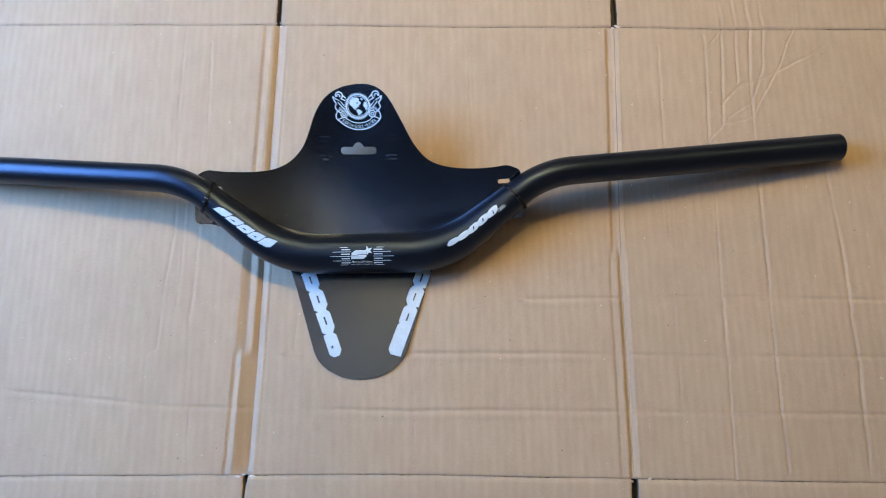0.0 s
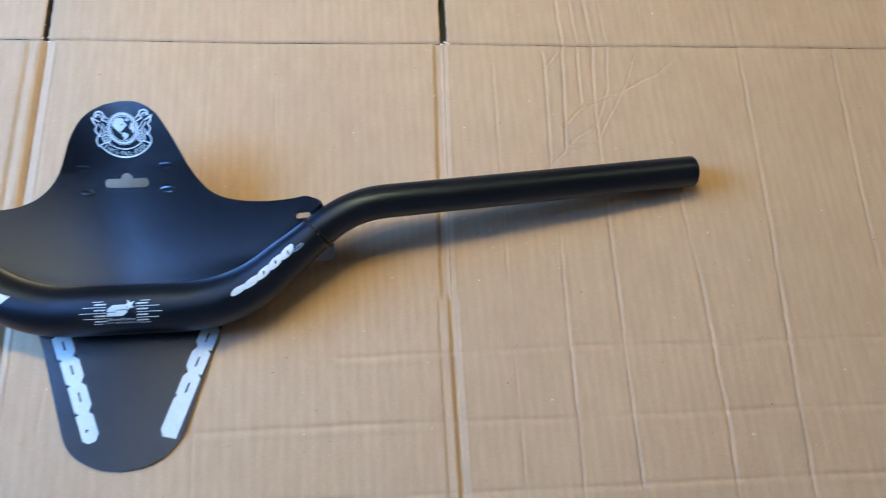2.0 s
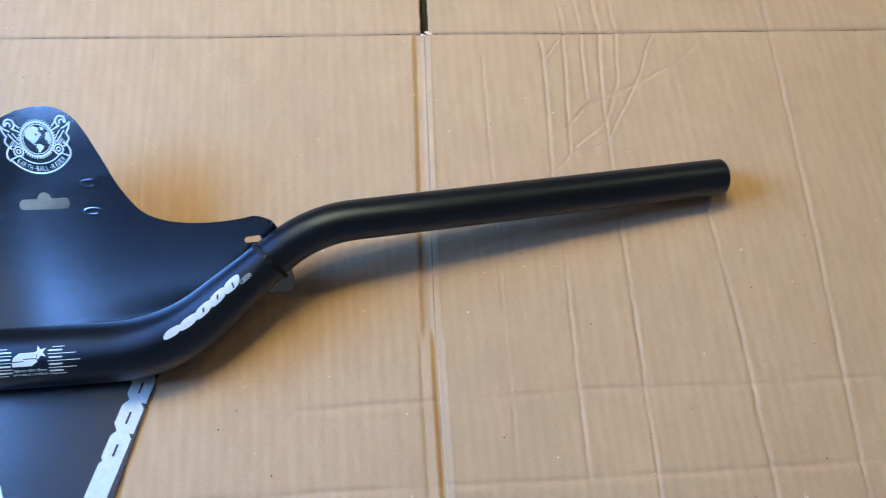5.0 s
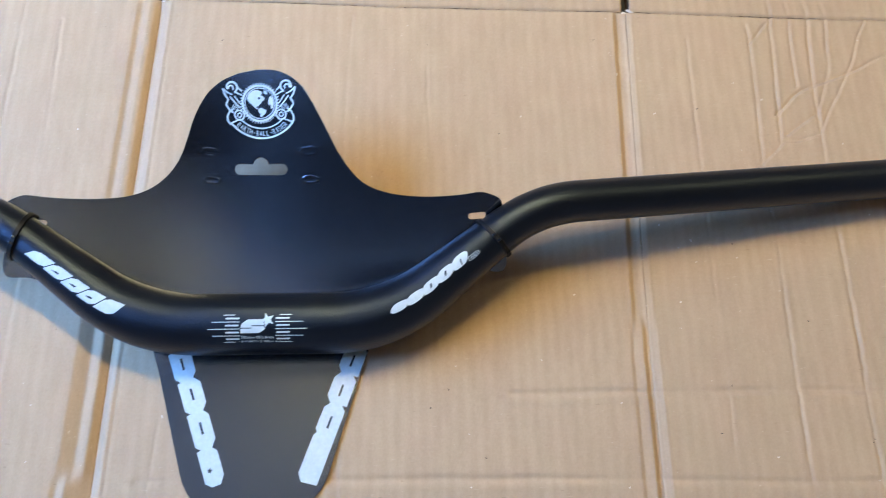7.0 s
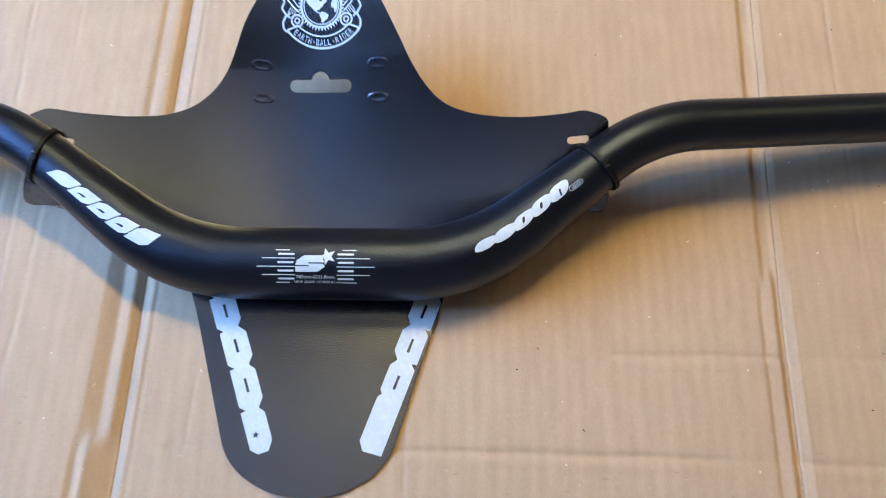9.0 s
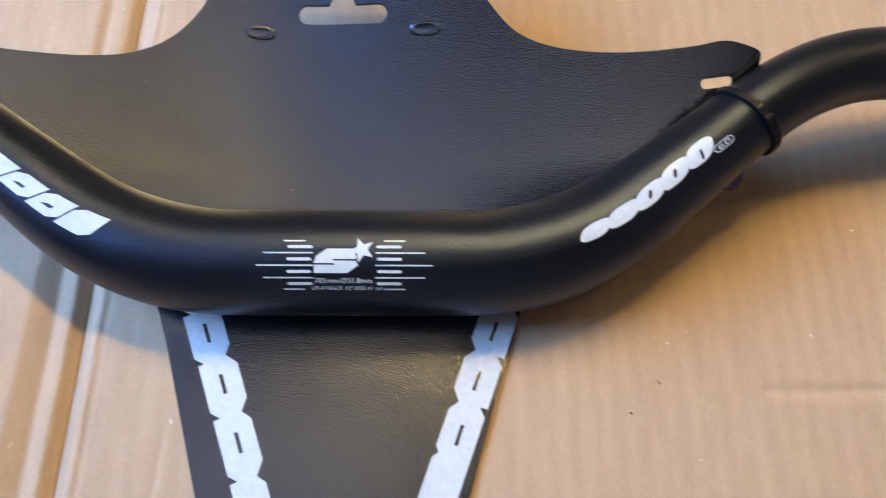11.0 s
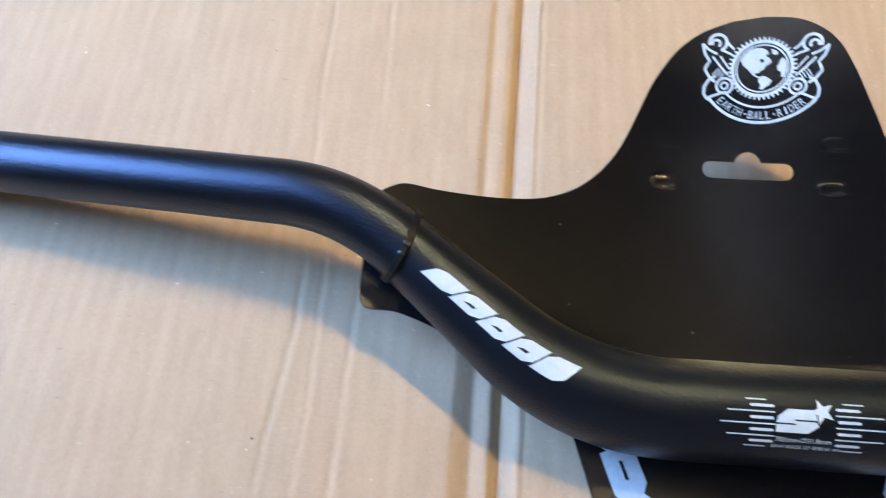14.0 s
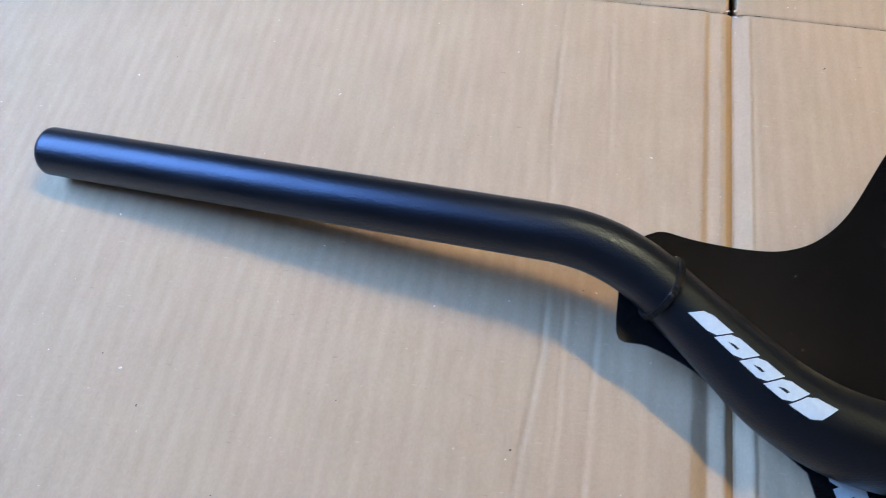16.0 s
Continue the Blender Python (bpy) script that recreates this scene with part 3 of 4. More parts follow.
half_tongue = smooth_line(TONGUE)
OUTLINE = smooth_line(HEAD_EAST) + half_tongue + [(0.0016 - x, y) for x, y in half_tongue[-2::-1]] + smooth_line(HEAD_WEST)[::-1]
LEAN = -0.085      # the head's features lean a little clockwise
TIE_HOLES = [slot_line(cx, cy, 0.0092, 0.0032) for cx, cy in ((0.1165, 0.0570), (-0.1132, 0.0586))]
STUDS = ((-0.0275, 0.0856), (-0.0276, 0.0994), (0.0277, 0.0821), (0.0276, 0.0954))
mud_guard = thing("mud_guard", (0, 0, 0), "black textured plastic mud guard with white print, tied under the handlebar", "mud guard")
bm = cut_sheet(OUTLINE, TIE_HOLES + [hang_line()], guard_height, 0.0008, 0.0017)
sheet = part("sheet", bm, FENDER, mud_guard, smooth=True)
sheet.data.set_sharp_from_angle(angle=radians(50))


def slot_lip(cx, cy, w, h, rise):
    """A pressed oval: a rounded rim round a shallow hollow with a slit along its middle."""
    bm = bmesh.new()
    rows = []
    for r, up in ((0.02, -0.25), (0.22, -0.15), (0.40, 0.1), (0.55, 0.25), (0.66, 0.75), (0.76, 1.0), (0.86, 0.85), (0.95, 0.35), (1.02, 0.0), (1.05, -0.15)):
        row = []
        for a in np.linspace(0, 2 * math.pi, 41):
            ca, sa = math.cos(a), math.sin(a)
            u = math.copysign(abs(ca) ** 0.85, ca) * w / 2 * (r if r > 0.3 else 0.75 * r + 0.3 * abs(r))
            x, y = cx + u, cy + math.copysign(abs(sa) ** 0.8, sa) * h / 2 * r + LEAN * u
            row.append((x, y, guard_height(x, y) + rise * up * (1.0 if r > 0.3 else 0.8) + 0.00008))
        rows.append(row)
    grid_mesh(bm, rows)
    bmesh.ops.remove_doubles(bm, verts=bm.verts, dist=1e-6)
    bmesh.ops.recalc_face_normals(bm, faces=bm.faces)
    return bm


for cx, cy in STUDS:
    part("slot_lip", slot_lip(cx, cy, 0.0098, 0.0040 if cy < 0.09 else 0.0044, 0.00015 if cy < 0.09 else 0.0001), FENDER, mud_guard, "raised lip of a strap slit", smooth=True)


# ---- cable ties ----
def cable_tie(s, tilt, name="cable_tie"):
    c, ahead, up, side = bar_frame(s)
    r = bar_radius(s)
    ob = thing(name, c - up * r, "thin black nylon cable tie round the handlebar and mud guard", "cable tie", "cable ties")
    inv = Matrix.Translation(ob.location).inverted()
    bm = bmesh.new()
    n, w = 56, 0.0013
    rings = []
    for k in range(n):
        a = 2 * math.pi * k / n
        out = up * math.cos(a) - side * math.sin(a)
        lean = ahead * (tilt * math.sin(a + 0.5))
        inner, outer = c + out * (r + 0.0001) + lean, c + out * (r + 0.0013) + lean
        ridge = 0.00016 if k % 2 and -1 < a < 2.0 else 0.0
        rings.append([bm.verts.new(inner - ahead * w), bm.verts.new(outer - ahead * w * 0.8 + out * ridge), bm.verts.new(outer + ahead * w * 0.8 + out * ridge), bm.verts.new(inner + ahead * w)])
    for k in range(n):
        p, q = rings[k], rings[(k + 1) % n]
        for i in range(4):
            j = (i + 1) % 4
            bm.faces.new((p[i], p[j], q[j], q[i]))
    bmesh.ops.recalc_face_normals(bm, faces=bm.faces)
    bmesh.ops.transform(bm, matrix=inv, verts=bm.verts)
    part("strap", bm, TIE, ob)
    a = radians(195)
    out = up * math.cos(a) - side * math.sin(a)
    turn = Matrix((ahead, out.cross(ahead), out)).transposed().to_4x4()
    bm = box(bmesh.new(), (-0.0020, -0.0022, 0.0), (0.0020, 0.0022, 0.0030), 0.0005)
    bmesh.ops.transform(bm, matrix=inv @ Matrix.Translation(c + out * (r + 0.0006) + ahead * (tilt * math.sin(a + 0.5))) @ turn, verts=bm.verts)
    part("lock_head", bm, TIE, ob)
    # two teeth added on top of the strap to catch small glints
    for phi in (8, 24):
        a = radians(phi)
        out = up * math.cos(a) - side * math.sin(a)
        turn = Matrix((ahead, out.cross(ahead), out)).transposed().to_4x4()
        bm = box(bmesh.new(), (-0.0011, -0.0007, 0.0), (0.0011, 0.0007, 0.0007), 0.0003)
        bmesh.ops.transform(bm, matrix=inv @ Matrix.Translation(c + out * (r + 0.0011) + ahead * (tilt * math.sin(a + 0.5))) @ turn, verts=bm.verts)
        part("tooth", bm, TIE_GLOSS, ob, "glossy strap tooth added to catch a glint")
    return ob


cable_tie(-0.1372, 0.0040)
cable_tie(0.1325, 0.0012)


# ---- specks on the board, lint on the guard ----
def speck(bm, at, size, spin, flat=0.3, long=1.0):
    """A small uneven crumb."""
    ring = [Vector((math.cos(a) * size * long * RNG.uniform(0.6, 1.2), math.sin(a) * size * RNG.uniform(0.6, 1.2), 0)) for a in np.linspace(0, 2 * math.pi, 6, endpoint=False)]
    turn = Matrix.Rotation(spin, 3, "Z")
    low = [bm.verts.new(at + turn @ p) for p in ring]
    top = bm.verts.new(at + Vector((0, 0, size * flat)))
    for a, b in zip(low, low[1:] + low[:1]):
        bm.faces.new((a, b, top))


def on_board(x, y):
    return Vector((x, y, float(board_height(np.array([x]), np.array([y]))[0]) + 0.00003))


bm = bmesh.new()
for x, y in ((0.302, 0.006), (0.351, -0.046), (0.401, 0.021), (0.326, -0.058), (0.442, 0.051), (-0.316, -0.014), (-0.166, -0.010)):
    speck(bm, on_board(x, y), 0.0004, RNG.uniform(0, 6), 0.5, RNG.uniform(1, 2))
for _ in range(70):
    speck(bm, on_board(RNG.uniform(-0.45, 0.6), RNG.uniform(-0.2, 0.3)), RNG.uniform(0.00018, 0.00045), RNG.uniform(0, 6), 0.4, RNG.uniform(1, 2.5))
tagged(part("dark_specks", bm, FLECK_DARK), "small dark specks scattered on the brown cardboard", "specks", kind="stuff")
bm = bmesh.new()
speck(bm, on_board(-0.328, 0.0), 0.0006, 0.4, 0.5, 1.5)
for _ in range(130):
    speck(bm, on_board(RNG.uniform(-0.45, 0.6), RNG.uniform(-0.2, 0.3)), RNG.uniform(0.0002, 0.0005), RNG.uniform(0, 6), 0.4, RNG.uniform(1, 2.5))
tagged(part("pale_specks", bm, FLECK_PALE), "small pale paper crumbs scattered on the brown cardboard", "specks", kind="stuff")
bm = bmesh.new()
count = 0
while count < 20:
    x, y = RNG.uniform(-0.11, 0.11), RNG.uniform(0.02, 0.135) if RNG.rand() < 0.75 else RNG.uniform(-0.088, -0.015)
    wide = 0.028 if y > 0.085 else 0.10 if y > 0 else 0.03
    if abs(x) > wide or abs(bar_under(x, y) - guard_height(x, y)) < 0.002:
        continue
    speck(bm, Vector((x, y, guard_height(x, y) + 0.0001)), RNG.uniform(0.00006, 0.00011), RNG.uniform(0, 6), 1.0, RNG.uniform(1.5, 6))
    count += 1
tagged(part("lint", bm, LINT), "tiny pale lint on the black mud guard", "lint", kind="stuff")


# flakes of torn paper where the slots between the flaps end
for fy, border in ((0.215, TOP_FOLD), (-0.165, LOW_FOLD)):
    for table in (LEFT_FOLD, RIGHT_FOLD):
        fx = float(along(table, fy))
        for _ in range(6):
            x = fx + RNG.normal(0, 0.0045)
            y = float(along(border, x)) + RNG.normal(0, 0.0016)
            bm = bmesh.new()
            speck(bm, on_board(x, y) + Vector((0, 0, 0.0002)), RNG.uniform(0.0006, 0.0012), RNG.uniform(-0.5, 0.5), 0.35, RNG.uniform(1.4, 3.0))
            part("torn_flake", bm, FLECK_PALE if RNG.rand() < 0.4 else CARD, carton)


# ---- white print ----
def outline_to_plane(bm, ring):
    vs = [bm.verts.new((x, y, 0)) for x, y in ring]
    return [bm.edges.new((a, b)) for a, b in zip(vs, vs[1:] + vs[:1])]


def flat_shape(rings):
    """A flat filled shape from outer and hole rings."""
    bm = bmesh.new()
    edges = []
    for ring in rings:
        edges += outline_to_plane(bm, ring)
    bmesh.ops.triangle_fill(bm, use_beauty=True, edges=edges)
    return bm


def add_shapes(bm, shapes, lift=0.0, step=0.000025):
    """Adds several flat shapes, each a little above the last."""
    for k, rings in enumerate(shapes):
        piece = flat_shape(rings)
        for v in piece.verts:
            v.co.z = lift + k * step
        mesh = bpy.data.meshes.new("scratch")
        piece.to_mesh(mesh)
        piece.free()
        bm.from_mesh(mesh)
        bpy.data.meshes.remove(mesh)
    return bm


def stroke(points, width):
    """Outline of a line of that width through the points."""
    left, right = [], []
    for k, (x, y) in enumerate(points):
        a, b = points[max(k - 1, 0)], points[min(k + 1, len(points) - 1)]
        dx, dy = b[0] - a[0], b[1] - a[1]
        size = math.hypot(dx, dy) or 1.0
        left.append((x - dy / size * width / 2, y + dx / size * width / 2))
        right.append((x + dy / size * width / 2, y - dx / size * width / 2))
    return left + right[::-1]


def disc(cx, cy, r, n=40, start=0.0, end=2 * math.pi):
    full = abs(end - start - 2 * math.pi) < 1e-6
    return [(cx + r * math.cos(a), cy + r * math.sin(a)) for a in np.linspace(start, end, n, endpoint=not full)]


def star(cx, cy, r, turn=0.0, inner=0.42):
    return [(cx + (r if k % 2 == 0 else r * inner) * math.sin(turn + k * math.pi / 5), cy + (r if k % 2 == 0 else r * inner) * math.cos(turn + k * math.pi / 5)) for k in range(10)]


def lay(bm, place, cell):
    """Cuts flat print into cells and lays it on a surface: place(a, b, lift) gives the place."""
    for axis in (0, 1):
        vals = [v.co[axis] for v in bm.verts]
        normal = (1, 0, 0) if axis == 0 else (0, 1, 0)
        for v in np.arange(math.floor(min(vals) / cell) * cell, max(vals), cell):
            bmesh.ops.bisect_plane(bm, geom=bm.verts[:] + bm.edges[:] + bm.faces[:], dist=1e-7, plane_co=[c * (v + 1e-5) for c in normal], plane_no=normal)
    for f in bm.faces:
        if f.normal.z < 0:
            f.normal_flip()
    for v in bm.verts:
        v.co = place(v.co.x, v.co.y, v.co.z)
    return bm


def text_shape(words, width, height, x=0.0, y=0.0, slant=0.0):
    """Flat lettering in the built-in font, fitted to a width and height, its lower left corner at x, y."""
    curve = bpy.data.curves.new("scratch", "FONT")
    curve.body, curve.resolution_u = words, 3
    ob = new("scratch", curve)
    bpy.context.view_layer.update()
    mesh = bpy.data.meshes.new_from_object(ob)
    bpy.data.objects.remove(ob)
    bm = bmesh.new()
    bm.from_mesh(mesh)
    bpy.data.meshes.remove(mesh)
    bpy.data.curves.remove(curve)
    xs, ys = [v.co.x for v in bm.verts], [v.co.y for v in bm.verts]
    x0, y0, w, h = min(xs), min(ys), max(xs) - min(xs), max(ys) - min(ys)
    for v in bm.verts:
        b = (v.co.y - y0) / h
        v.co = (x + (v.co.x - x0) / w * width + slant * b * height, y + b * height, 0)
    return bm


INK = 0.00012


def bar_place(a, b, lift):
    """a: along the tube; b: up round it, from the point that lies at the front of its top."""
    r = bar_radius(a)
    return INV @ on_bar(a, math.degrees(-b / 0.0159), INK + lift)


def on_guard(x, y, lift):
    return Vector((x, y, guard_height(x, y) + INK + lift))


def deg(phi):
    """Round the tube, in metres, for an angle from its top."""
    return -radians(phi) * 0.0159


def slab(x0, x1, low0, top0, low1, top1, lean, cut, slit):
    """A leaning block with two cut corners and, if wanted, a slit in its middle."""
    w = x1 - x0
    def at(u, v):
        lo, hi = low0 + (low1 - low0) * u, top0 + (top1 - top0) * u
        return (x0 + w * u + lean * (v - 0.5), lo + (hi - lo) * v)
    c = cut
    ring = [at(0, 0), at(1 - c, 0), at(1, c), at(1, 1), at(c, 1), at(0, 1 - c)]
    rings = [ring]
    if slit:
        rings.append([at(0.24, 0.36), at(0.40, 0.50), at(0.62, 0.50), at(0.62, 0.36)])
    return rings


def oval(x0, x1, low, top, lean, slit=True):
    cx, cy, rx, ry = (x0 + x1) / 2, (low + top) / 2, (x1 - x0) / 2, (top - low) / 2
    def lean_ring(k, f):
        out = []
        for a in np.linspace(0, 2 * math.pi, 28, endpoint=False):
            ca, sa = math.cos(a), math.sin(a)
            x = math.copysign(abs(ca) ** 0.75, ca) * rx * k
            y = math.copysign(abs(sa) ** 0.75, sa) * ry * f
            out.append((cx + x + lean * y / ry * 0.5, cy + y))
        return out
    return [lean_ring(1, 1)] + ([lean_ring(0.13, 0.42)] if slit else [])


# maker's mark on the tube, as plain leaning blocks
bm = bmesh.new()
EDGES = (-0.1240, -0.1122, -0.1010, -0.0906, -0.0806, -0.0700)
shapes = []
for k in range(5):
    f0, f1 = k / 5, (k + 1) / 5
    lo0, lo1, hi0, hi1 = deg(25.5 - f0), deg(25.5 - f1), deg(0 - 4 * f0), deg(0 - 4 * f1)
    shapes.append(slab(EDGES[k], EDGES[k + 1] - 0.0006, lo0, hi0, lo1, hi1, 0.0042, 0.22, 0 < k < 4))
add_shapes(bm, shapes)
part("wordmark", lay(bm, bar_place, 0.0012), PRINT, handlebar, "white printed maker's mark", smooth=True)

# model mark, as plain leaning ovals, with its number
bm = bmesh.new()
shapes = []
for k, (x0, x1) in enumerate(((0.0680, 0.0775), (0.0770, 0.0876), (0.0868, 0.0972), (0.0964, 0.1068), (0.1062, 0.1162))):
    low, top = deg(20.5 - 0.6 * k), deg(4.0 - 2.9 * k)
    shapes.append(oval(x0, x1, low, top, 0.0034, k in (2, 3)))
shapes[4].append([(0.1104, deg(15)), (0.1114, deg(3)), (0.1123, deg(3)), (0.1113, deg(15))])
plate = [slot_line(0.1184, deg(16.0), 0.0072, 0.0030), slot_line(0.1184, deg(16.0), 0.0066, 0.0024)]
shapes.append(plate)
add_shapes(bm, shapes)
part("model_mark", lay(bm, bar_place, 0.0012), PRINT, handlebar, "white printed model mark", smooth=True)
part("model_number", lay(text_shape("60", 0.0044, 0.0017, 0.1162, deg(16.0) - 0.00085, 0.25), bar_place, 0.0012), PRINT, handlebar, "small white number", smooth=True)

# badge, scale lines and sizes over the clamp
bm = bmesh.new()
MIDDLE = 0.0001
shapes = [[(-0.0052, deg(29)), (0.0040, deg(29)), (0.0072, deg(21)), (0.0064, deg(16.5)), (0.0002, deg(16.5)), (0.0002, deg(14.8)), (0.0068, deg(14.8)), (0.0060, deg(4.2)), (-0.0016, deg(4.2)), (-0.0046, deg(12)), (-0.0052, deg(19)),
           (0.0004, deg(19)), (0.0004, deg(20.6)), (-0.0052, deg(20.6))]]
add_shapes(bm, [shapes])
add_shapes(bm, [[star(0.0082, deg(5.5), 0.0038, -0.35)]], 0.00003)
bmesh.ops.translate(bm, verts=bm.verts, vec=(-0.0032, 0, 0))
part("badge", lay(bm, bar_place, 0.0012), PRINT, handlebar, "white printed star badge", smooth=True)
RULES = ((-0.0170, -0.0109, 0.00042), (-0.0159, -0.0088, 0.00085), (-0.0226, -0.0086, 0.00040), (-0.0160, -0.0091, 0.00085), (-0.0246, -0.0086, 0.00040), (-0.0160, -0.0091, 0.00085), (-0.0226, -0.0086, 0.00040), (-0.0159, -0.0089, 0.00085), (-0.0170, -0.0110, 0.00042))
for k, (x0, x1, wide) in enumerate(RULES):
    b = deg(-4 + 6.3 * k)
    for side in (-1, 1):
        a0, a1 = (x0, x1) if side < 0 else (2 * MIDDLE - x1, 2 * MIDDLE - x0)
        bm = flat_shape([slot_line((a0 + a1) / 2, b, a1 - a0, wide, 4)])
        part("scale_line", lay(bm, bar_place, 0.003), PRINT, handlebar)
part("size_print", lay(text_shape("785mm-\u00d831.8mm", 0.0160, 0.0015, -0.0082, deg(39.5)), bar_place, 0.003), PRINT, handlebar, "small white printed sizes")
part("size_print", lay(text_shape("UP-4\u00b0-BACK 12\u00b0-RISE 61 mm", 0.0200, 0.0012, -0.0090, deg(47.2)), bar_place, 0.003), PRINT, handlebar, "small white printed sizes")


# maker's marks on the tongue of the guard
def tongue_mark(blocks, origin, along_dir, across_dir):
    bm = bmesh.new()
    shapes = []
    for k, (a0, a1, w0, w1, slit) in enumerate(blocks):
        def at(a, c):
            return (origin[0] + along_dir[0] * a + across_dir[0] * c, origin[1] + along_dir[1] * a + across_dir[1] * c)
        n = 0.0028
        ring = [at(a0, w0), at(a0 - 0.0008, w1 - n), at(a0 + n, w1), at(a1 - n, w1), at(a1 + 0.0012, w1 - n), at(a1 + 0.0012, w0 + n), at(a1 - n * 0.6, w0)]
        rings = [ring]
        m, q = (w0 + w1) / 2, a0 + (a1 - a0) * 0.45
        if slit in ("low", "end"):
            rings.append([at(q - 0.0030, m - 0.0006), at(q + 0.0034, m - 0.0006), at(q + 0.0034, m + 0.0006), at(q - 0.0030, m + 0.0006)])
        elif slit == "both" and k:
            rings.append(star(*at((a0 + a1) / 2 + 0.002, m - 0.0012), 0.0017))
        shapes.append(rings)
    return lay(add_shapes(bm, shapes), on_guard, 0.006)


D = Vector((0.345, -0.939))
N = Vector((0.939, 0.345))
BLOCKS = ((-0.014, 0.0005, 0.0, 0.0112, 'both'), (0.0015, 0.0172, 0.0, 0.0114, 'low'), (0.0182, 0.0350, 0.0006, 0.0122, 'low'), (0.0360, 0.0545, 0.0008, 0.0118, 'low'), (0.0555, 0.0735, 0.0008, 0.0110, 'both'))
part("wordmark", tongue_mark(BLOCKS, (-0.0494, -0.0060), D, N), PRINT, mud_guard, "white printed maker's mark")
D2 = Vector((0.345, 0.939))
N2 = Vector((-0.939, 0.345))
BLOCKS_UP = ((0.0, 0.0255, 0.0, 0.0112, 'both'), (0.0235, 0.0405, 0.0, 0.0112, 'end'), (0.0415, 0.0570, 0.0, 0.0118, 'low'), (0.0580, 0.0735, 0.0, 0.0118, 'low'))
part("wordmark", tongue_mark(BLOCKS_UP, (0.0325, -0.0752), D2, N2), PRINT, mud_guard, "white printed maker's mark")


# ---- round emblem on the head of the guard ----
def emblem_place(a, b, lift):
    x, y = 0.0018 + a * 1.02, 0.1199 + b * 0.86 + LEAN * a
    return on_guard(x, y, lift)


def mm(points):
    return [(x * 0.001, y * 0.001) for x, y in points]


def emblem_part(name, shapes, lift=0.0, label=""):
    bm = add_shapes(bmesh.new(), [[mm(r) for r in rings] for rings in shapes], lift)
    return part(name, lay(bm, emblem_place, 0.004), PRINT, mud_guard, label)


gear = []
for k in range(44):
    a = 2 * math.pi * k / 44
    for off, r in ((-0.045, 9.7), (-0.012, 10.8), (0.022, 10.8), (0.05, 9.7)):
        gear.append((r * math.cos(a + off), r * math.sin(a + off)))
emblem_part("gear_print", [[gear, disc(0, 0, 8.7, 48)]], label="white printed cog wheel")
emblem_part("globe_rim", [[disc(0, 0, 8.25, 48), disc(0, 0, 7.75, 48)]])
WEST_LAND = [(-6.9, 2.6), (-6.0, 4.6), (-4.4, 6.2), (-2.4, 7.0), (-0.6, 6.9), (1.0, 6.2), (1.7, 5.2), (0.8, 4.2), (1.9, 3.6), (2.8, 2.4), (2.2, 1.5), (1.2, 0.9), (0.6, -0.3), (-0.4, -0.9), (-0.9, -1.7),
             (-1.9, -1.5), (-2.1, -2.3), (-1.2, -2.6), (-0.4, -3.2), (-1.0, -3.2), (-2.4, -2.6), (-3.4, -1.7), (-4.4, -0.4), (-5.3, 0.2), (-6.2, 1.2)]
SOUTH_LAND = [(-0.7, -2.9), (0.8, -2.5), (2.3, -3.3), (3.4, -4.1), (2.7, -5.6), (1.3, -6.6), (0.7, -7.3), (-0.2, -7.0), (0.0, -5.6), (-0.9, -4.4)]
NORTH_ISLE = [(2.3, 6.6), (4.0, 6.0), (4.6, 5.0), (3.6, 4.4), (2.7, 5.0)]
EAST_LAND = [(7.2, 2.4), (6.2, 3.6), (5.4, 3.0), (5.0, 1.6), (4.5, 0.7), (4.8, -0.8), (5.9, -1.2), (6.0, -3.0), (6.9, -2.9), (7.6, -0.6)]
LAKE = [(-0.9, 3.2), (0.4, 3.0), (0.3, 2.0), (-0.7, 2.0)]
emblem_part("globe_print", [[WEST_LAND, LAKE], [SOUTH_LAND], [NORTH_ISLE], [EAST_LAND]], label="white printed globe")
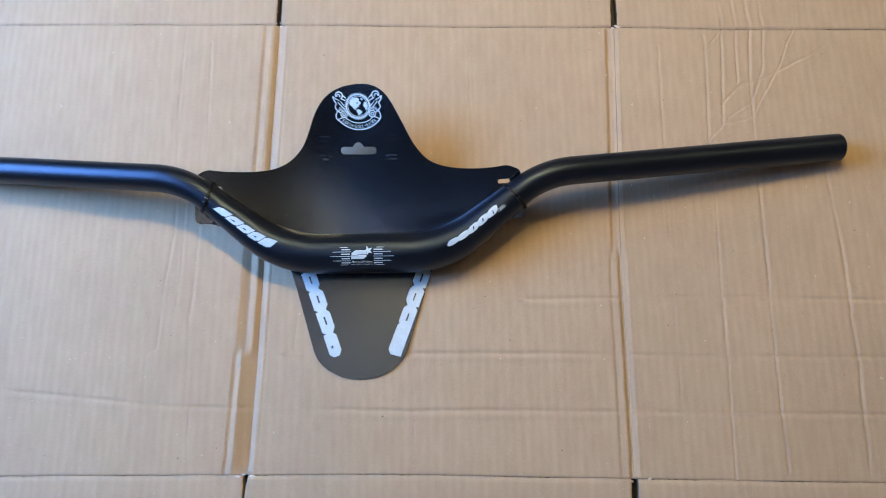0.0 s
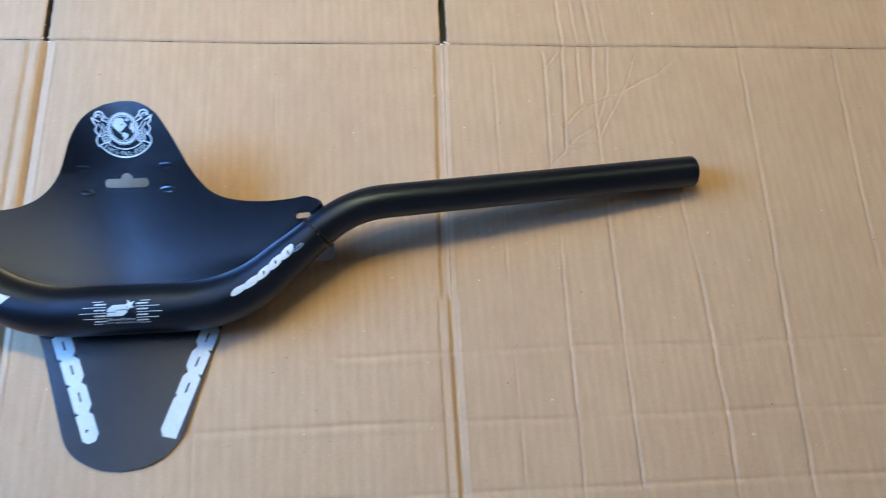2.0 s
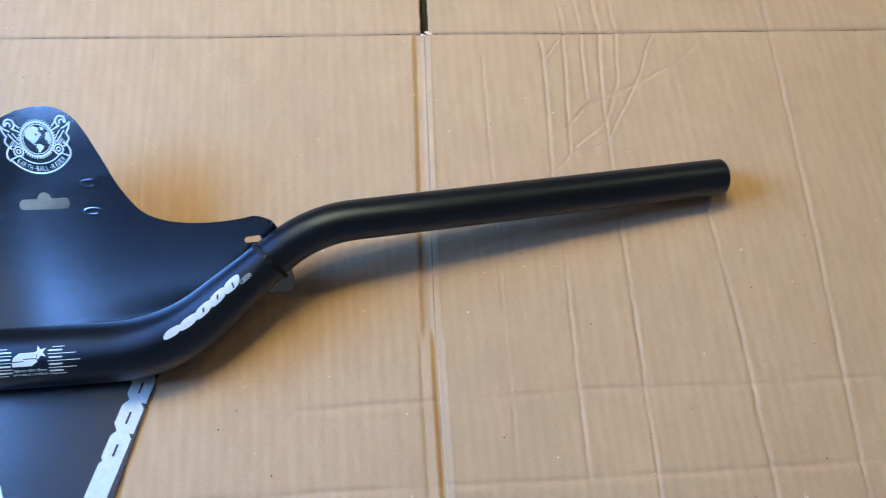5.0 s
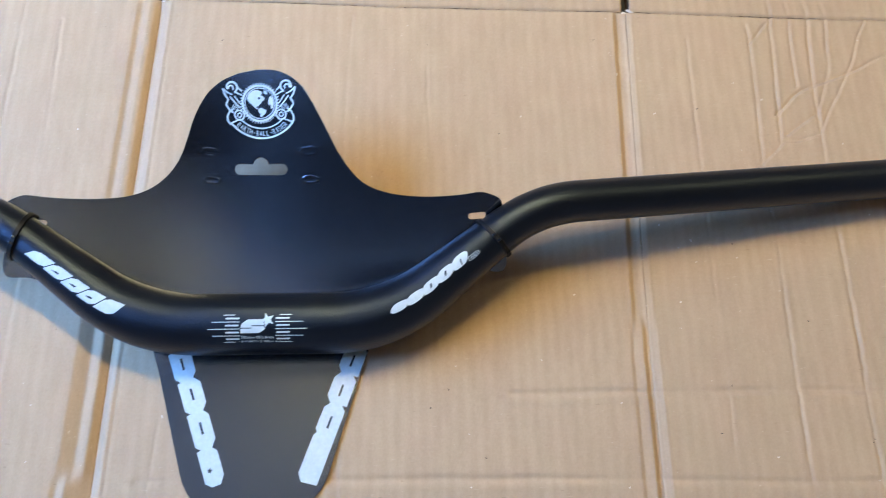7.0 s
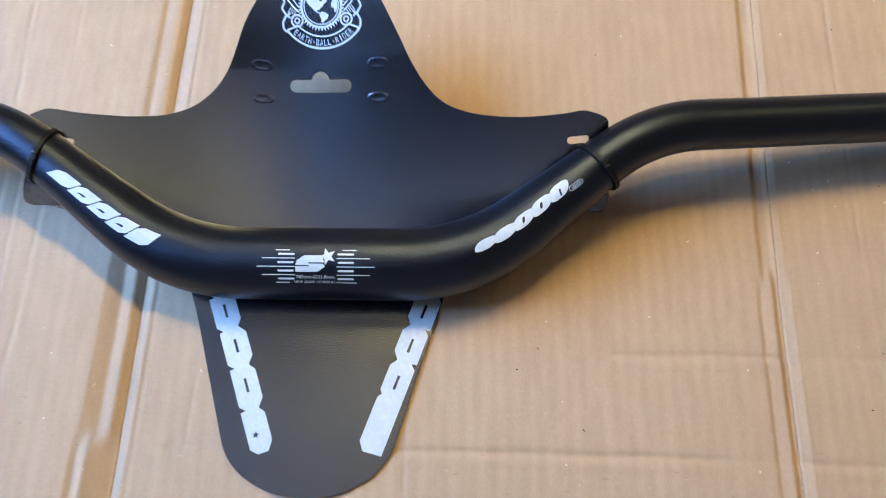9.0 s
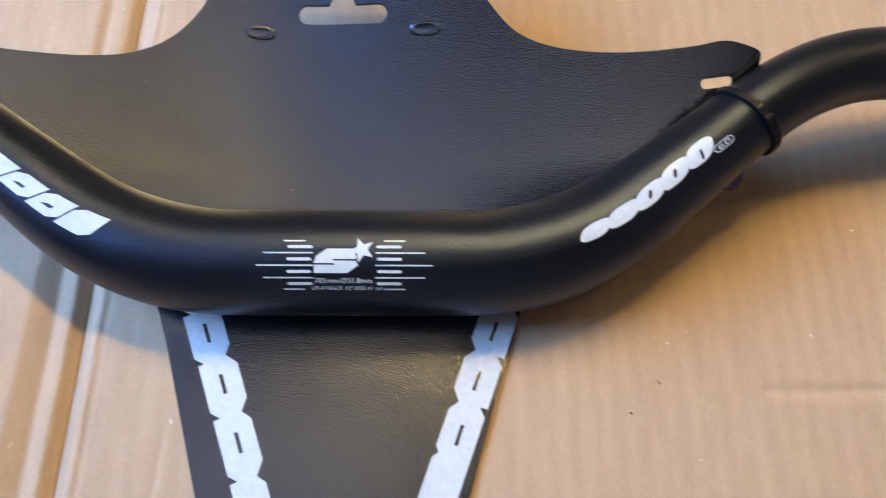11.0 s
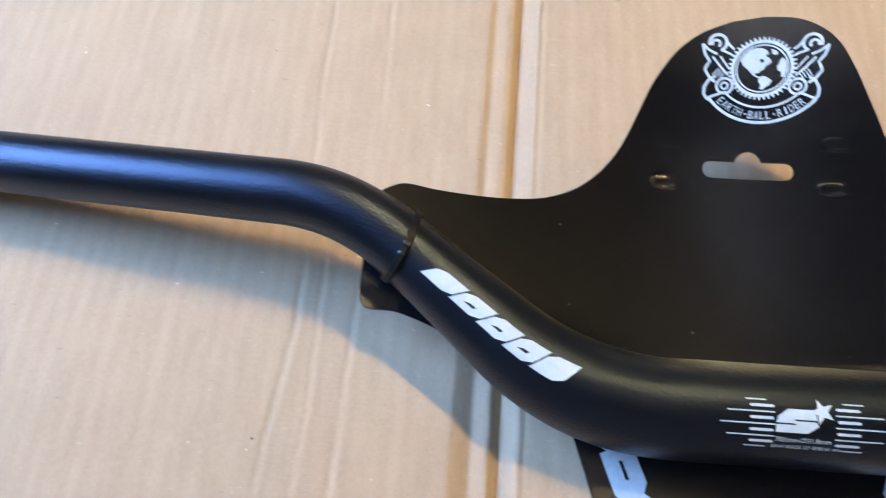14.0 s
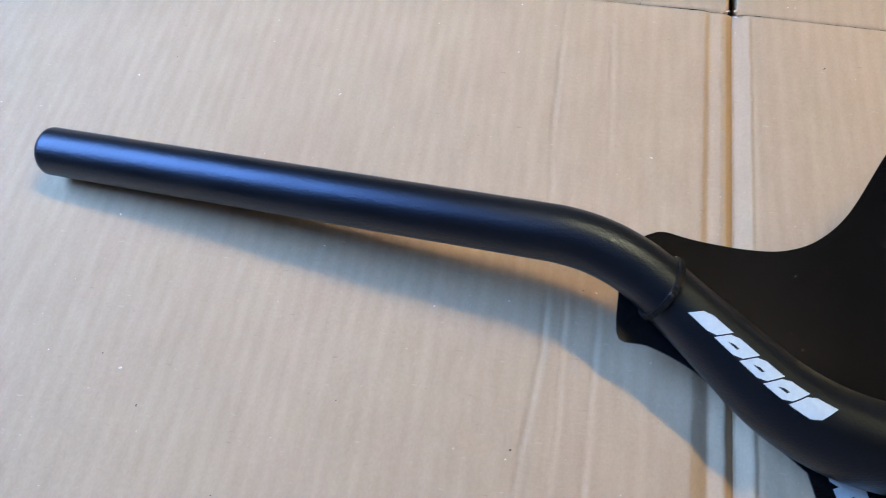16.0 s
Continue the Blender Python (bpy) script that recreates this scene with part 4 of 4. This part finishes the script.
for side in (-1, 1):
    m = [lambda pts: [(side * x, y) for x, y in pts]][0]
    head_ring = disc(-14.6, 8.6, 3.3, 24, -1.2, 3.5) + disc(-14.6, 8.6, 2.3, 24, -1.2, 3.5)[::-1]
    jaw = disc(-15.2, 8.2, 1.7, 20, -0.8, 3.6) + disc(-15.2, 8.2, 0.85, 20, -0.8, 3.6)[::-1]
    emblem_part("spanner_print", [[m(head_ring)], [m(jaw)], [m(stroke([(-12.4, 9.9), (-10.6, 7.6), (-9.2, 6.4)], 0.75))], [m(stroke([(-13.0, 5.9), (-11.2, 5.2), (-9.6, 4.4)], 0.75))],
                                   [m(disc(-11.4, -6.2, 3.0, 28)), m(disc(-11.4, -6.2, 2.15, 28))], [m(disc(-11.4, -6.2, 1.45, 24)), m(disc(-11.4, -6.2, 0.75, 24))],
                                   [m(stroke([(-16.0, 3.6), (-13.2, 0.2), (-10.4, -2.6)], 0.7))], [m(stroke([(-13.6, 3.9), (-11.6, 1.2), (-10.2, -0.6)], 0.6))]], 0.0, "white printed spanner")
    ribbon = stroke([(-19.6, 7.8), (-18.6, 4.4), (-16.9, 2.0), (-17.9, 0.2), (-18.2, -1.0), (-16.6, -3.4), (-14.6, -5.0)], 0.95)
    fold = stroke([(-19.6, 7.8), (-17.4, 5.9), (-15.6, 5.0), (-14.6, 4.6)], 0.8)
    curl = stroke([(-14.6, -3.0), (-16.8, -4.6), (-18.0, -7.0), (-17.9, -9.4), (-16.4, -11.4)], 0.95)
    hatch = [[m(stroke([(-15.6 + 0.9 * k, -2.8 - 0.3 * k), (-13.9 + 0.8 * k, -0.4 - 0.5 * k)], 0.38))] for k in range(4)]
    emblem_part("ribbon_print", [[m(ribbon)], [m(fold)], [m(curl)], *hatch], 0.0001, "white printed ribbon")
BX, BY = 0.6, 3.0
lower = disc(BX, BY, 22.0, 40, radians(218), radians(322)) + disc(BX, BY, 21.0, 40, radians(218), radians(322))[::-1]
upper = disc(BX, BY, 16.6, 40, radians(223), radians(317)) + disc(BX, BY, 15.9, 40, radians(223), radians(317))[::-1]
ends = [[stroke([(BX + 21.5 * math.cos(radians(a)), BY + 21.5 * math.sin(radians(a))), (BX + 16.2 * math.cos(radians(b)), BY + 16.2 * math.sin(radians(b)))], 0.8)] for a, b in ((218.5, 224), (321.5, 316))]
emblem_part("banner_print", [[lower], [upper], *ends], label="white printed banner")
WORDS = "EARTH\u00b7BALL\u00b7RIDER"
bm = bmesh.new()
for k, letter in enumerate(WORDS):
    a = radians(270 + (k - (len(WORDS) - 1) / 2) * 5.55)
    small = letter == "\u00b7"
    w, h = (0.6, 0.6) if small else (0.55, 2.7) if letter == "I" else (1.45, 2.7)
    glyph = text_shape(letter, w * 0.001, h * 0.001, -w * 0.0005, 0.0)
    r = 20.4 if not small else 19.4
    turn = Matrix.Translation((BX * 0.001, BY * 0.001, 0)) @ Matrix.Rotation(a + math.pi / 2, 4, "Z") @ Matrix.Translation((0, -r * 0.001, 0))
    bmesh.ops.transform(glyph, matrix=turn, verts=glyph.verts)
    mesh = bpy.data.meshes.new("scratch")
    glyph.to_mesh(mesh)
    glyph.free()
    bm.from_mesh(mesh)
    bpy.data.meshes.remove(mesh)
part("banner_words", lay(bm, emblem_place, 0.004), PRINT, mud_guard, "white printed banner words")
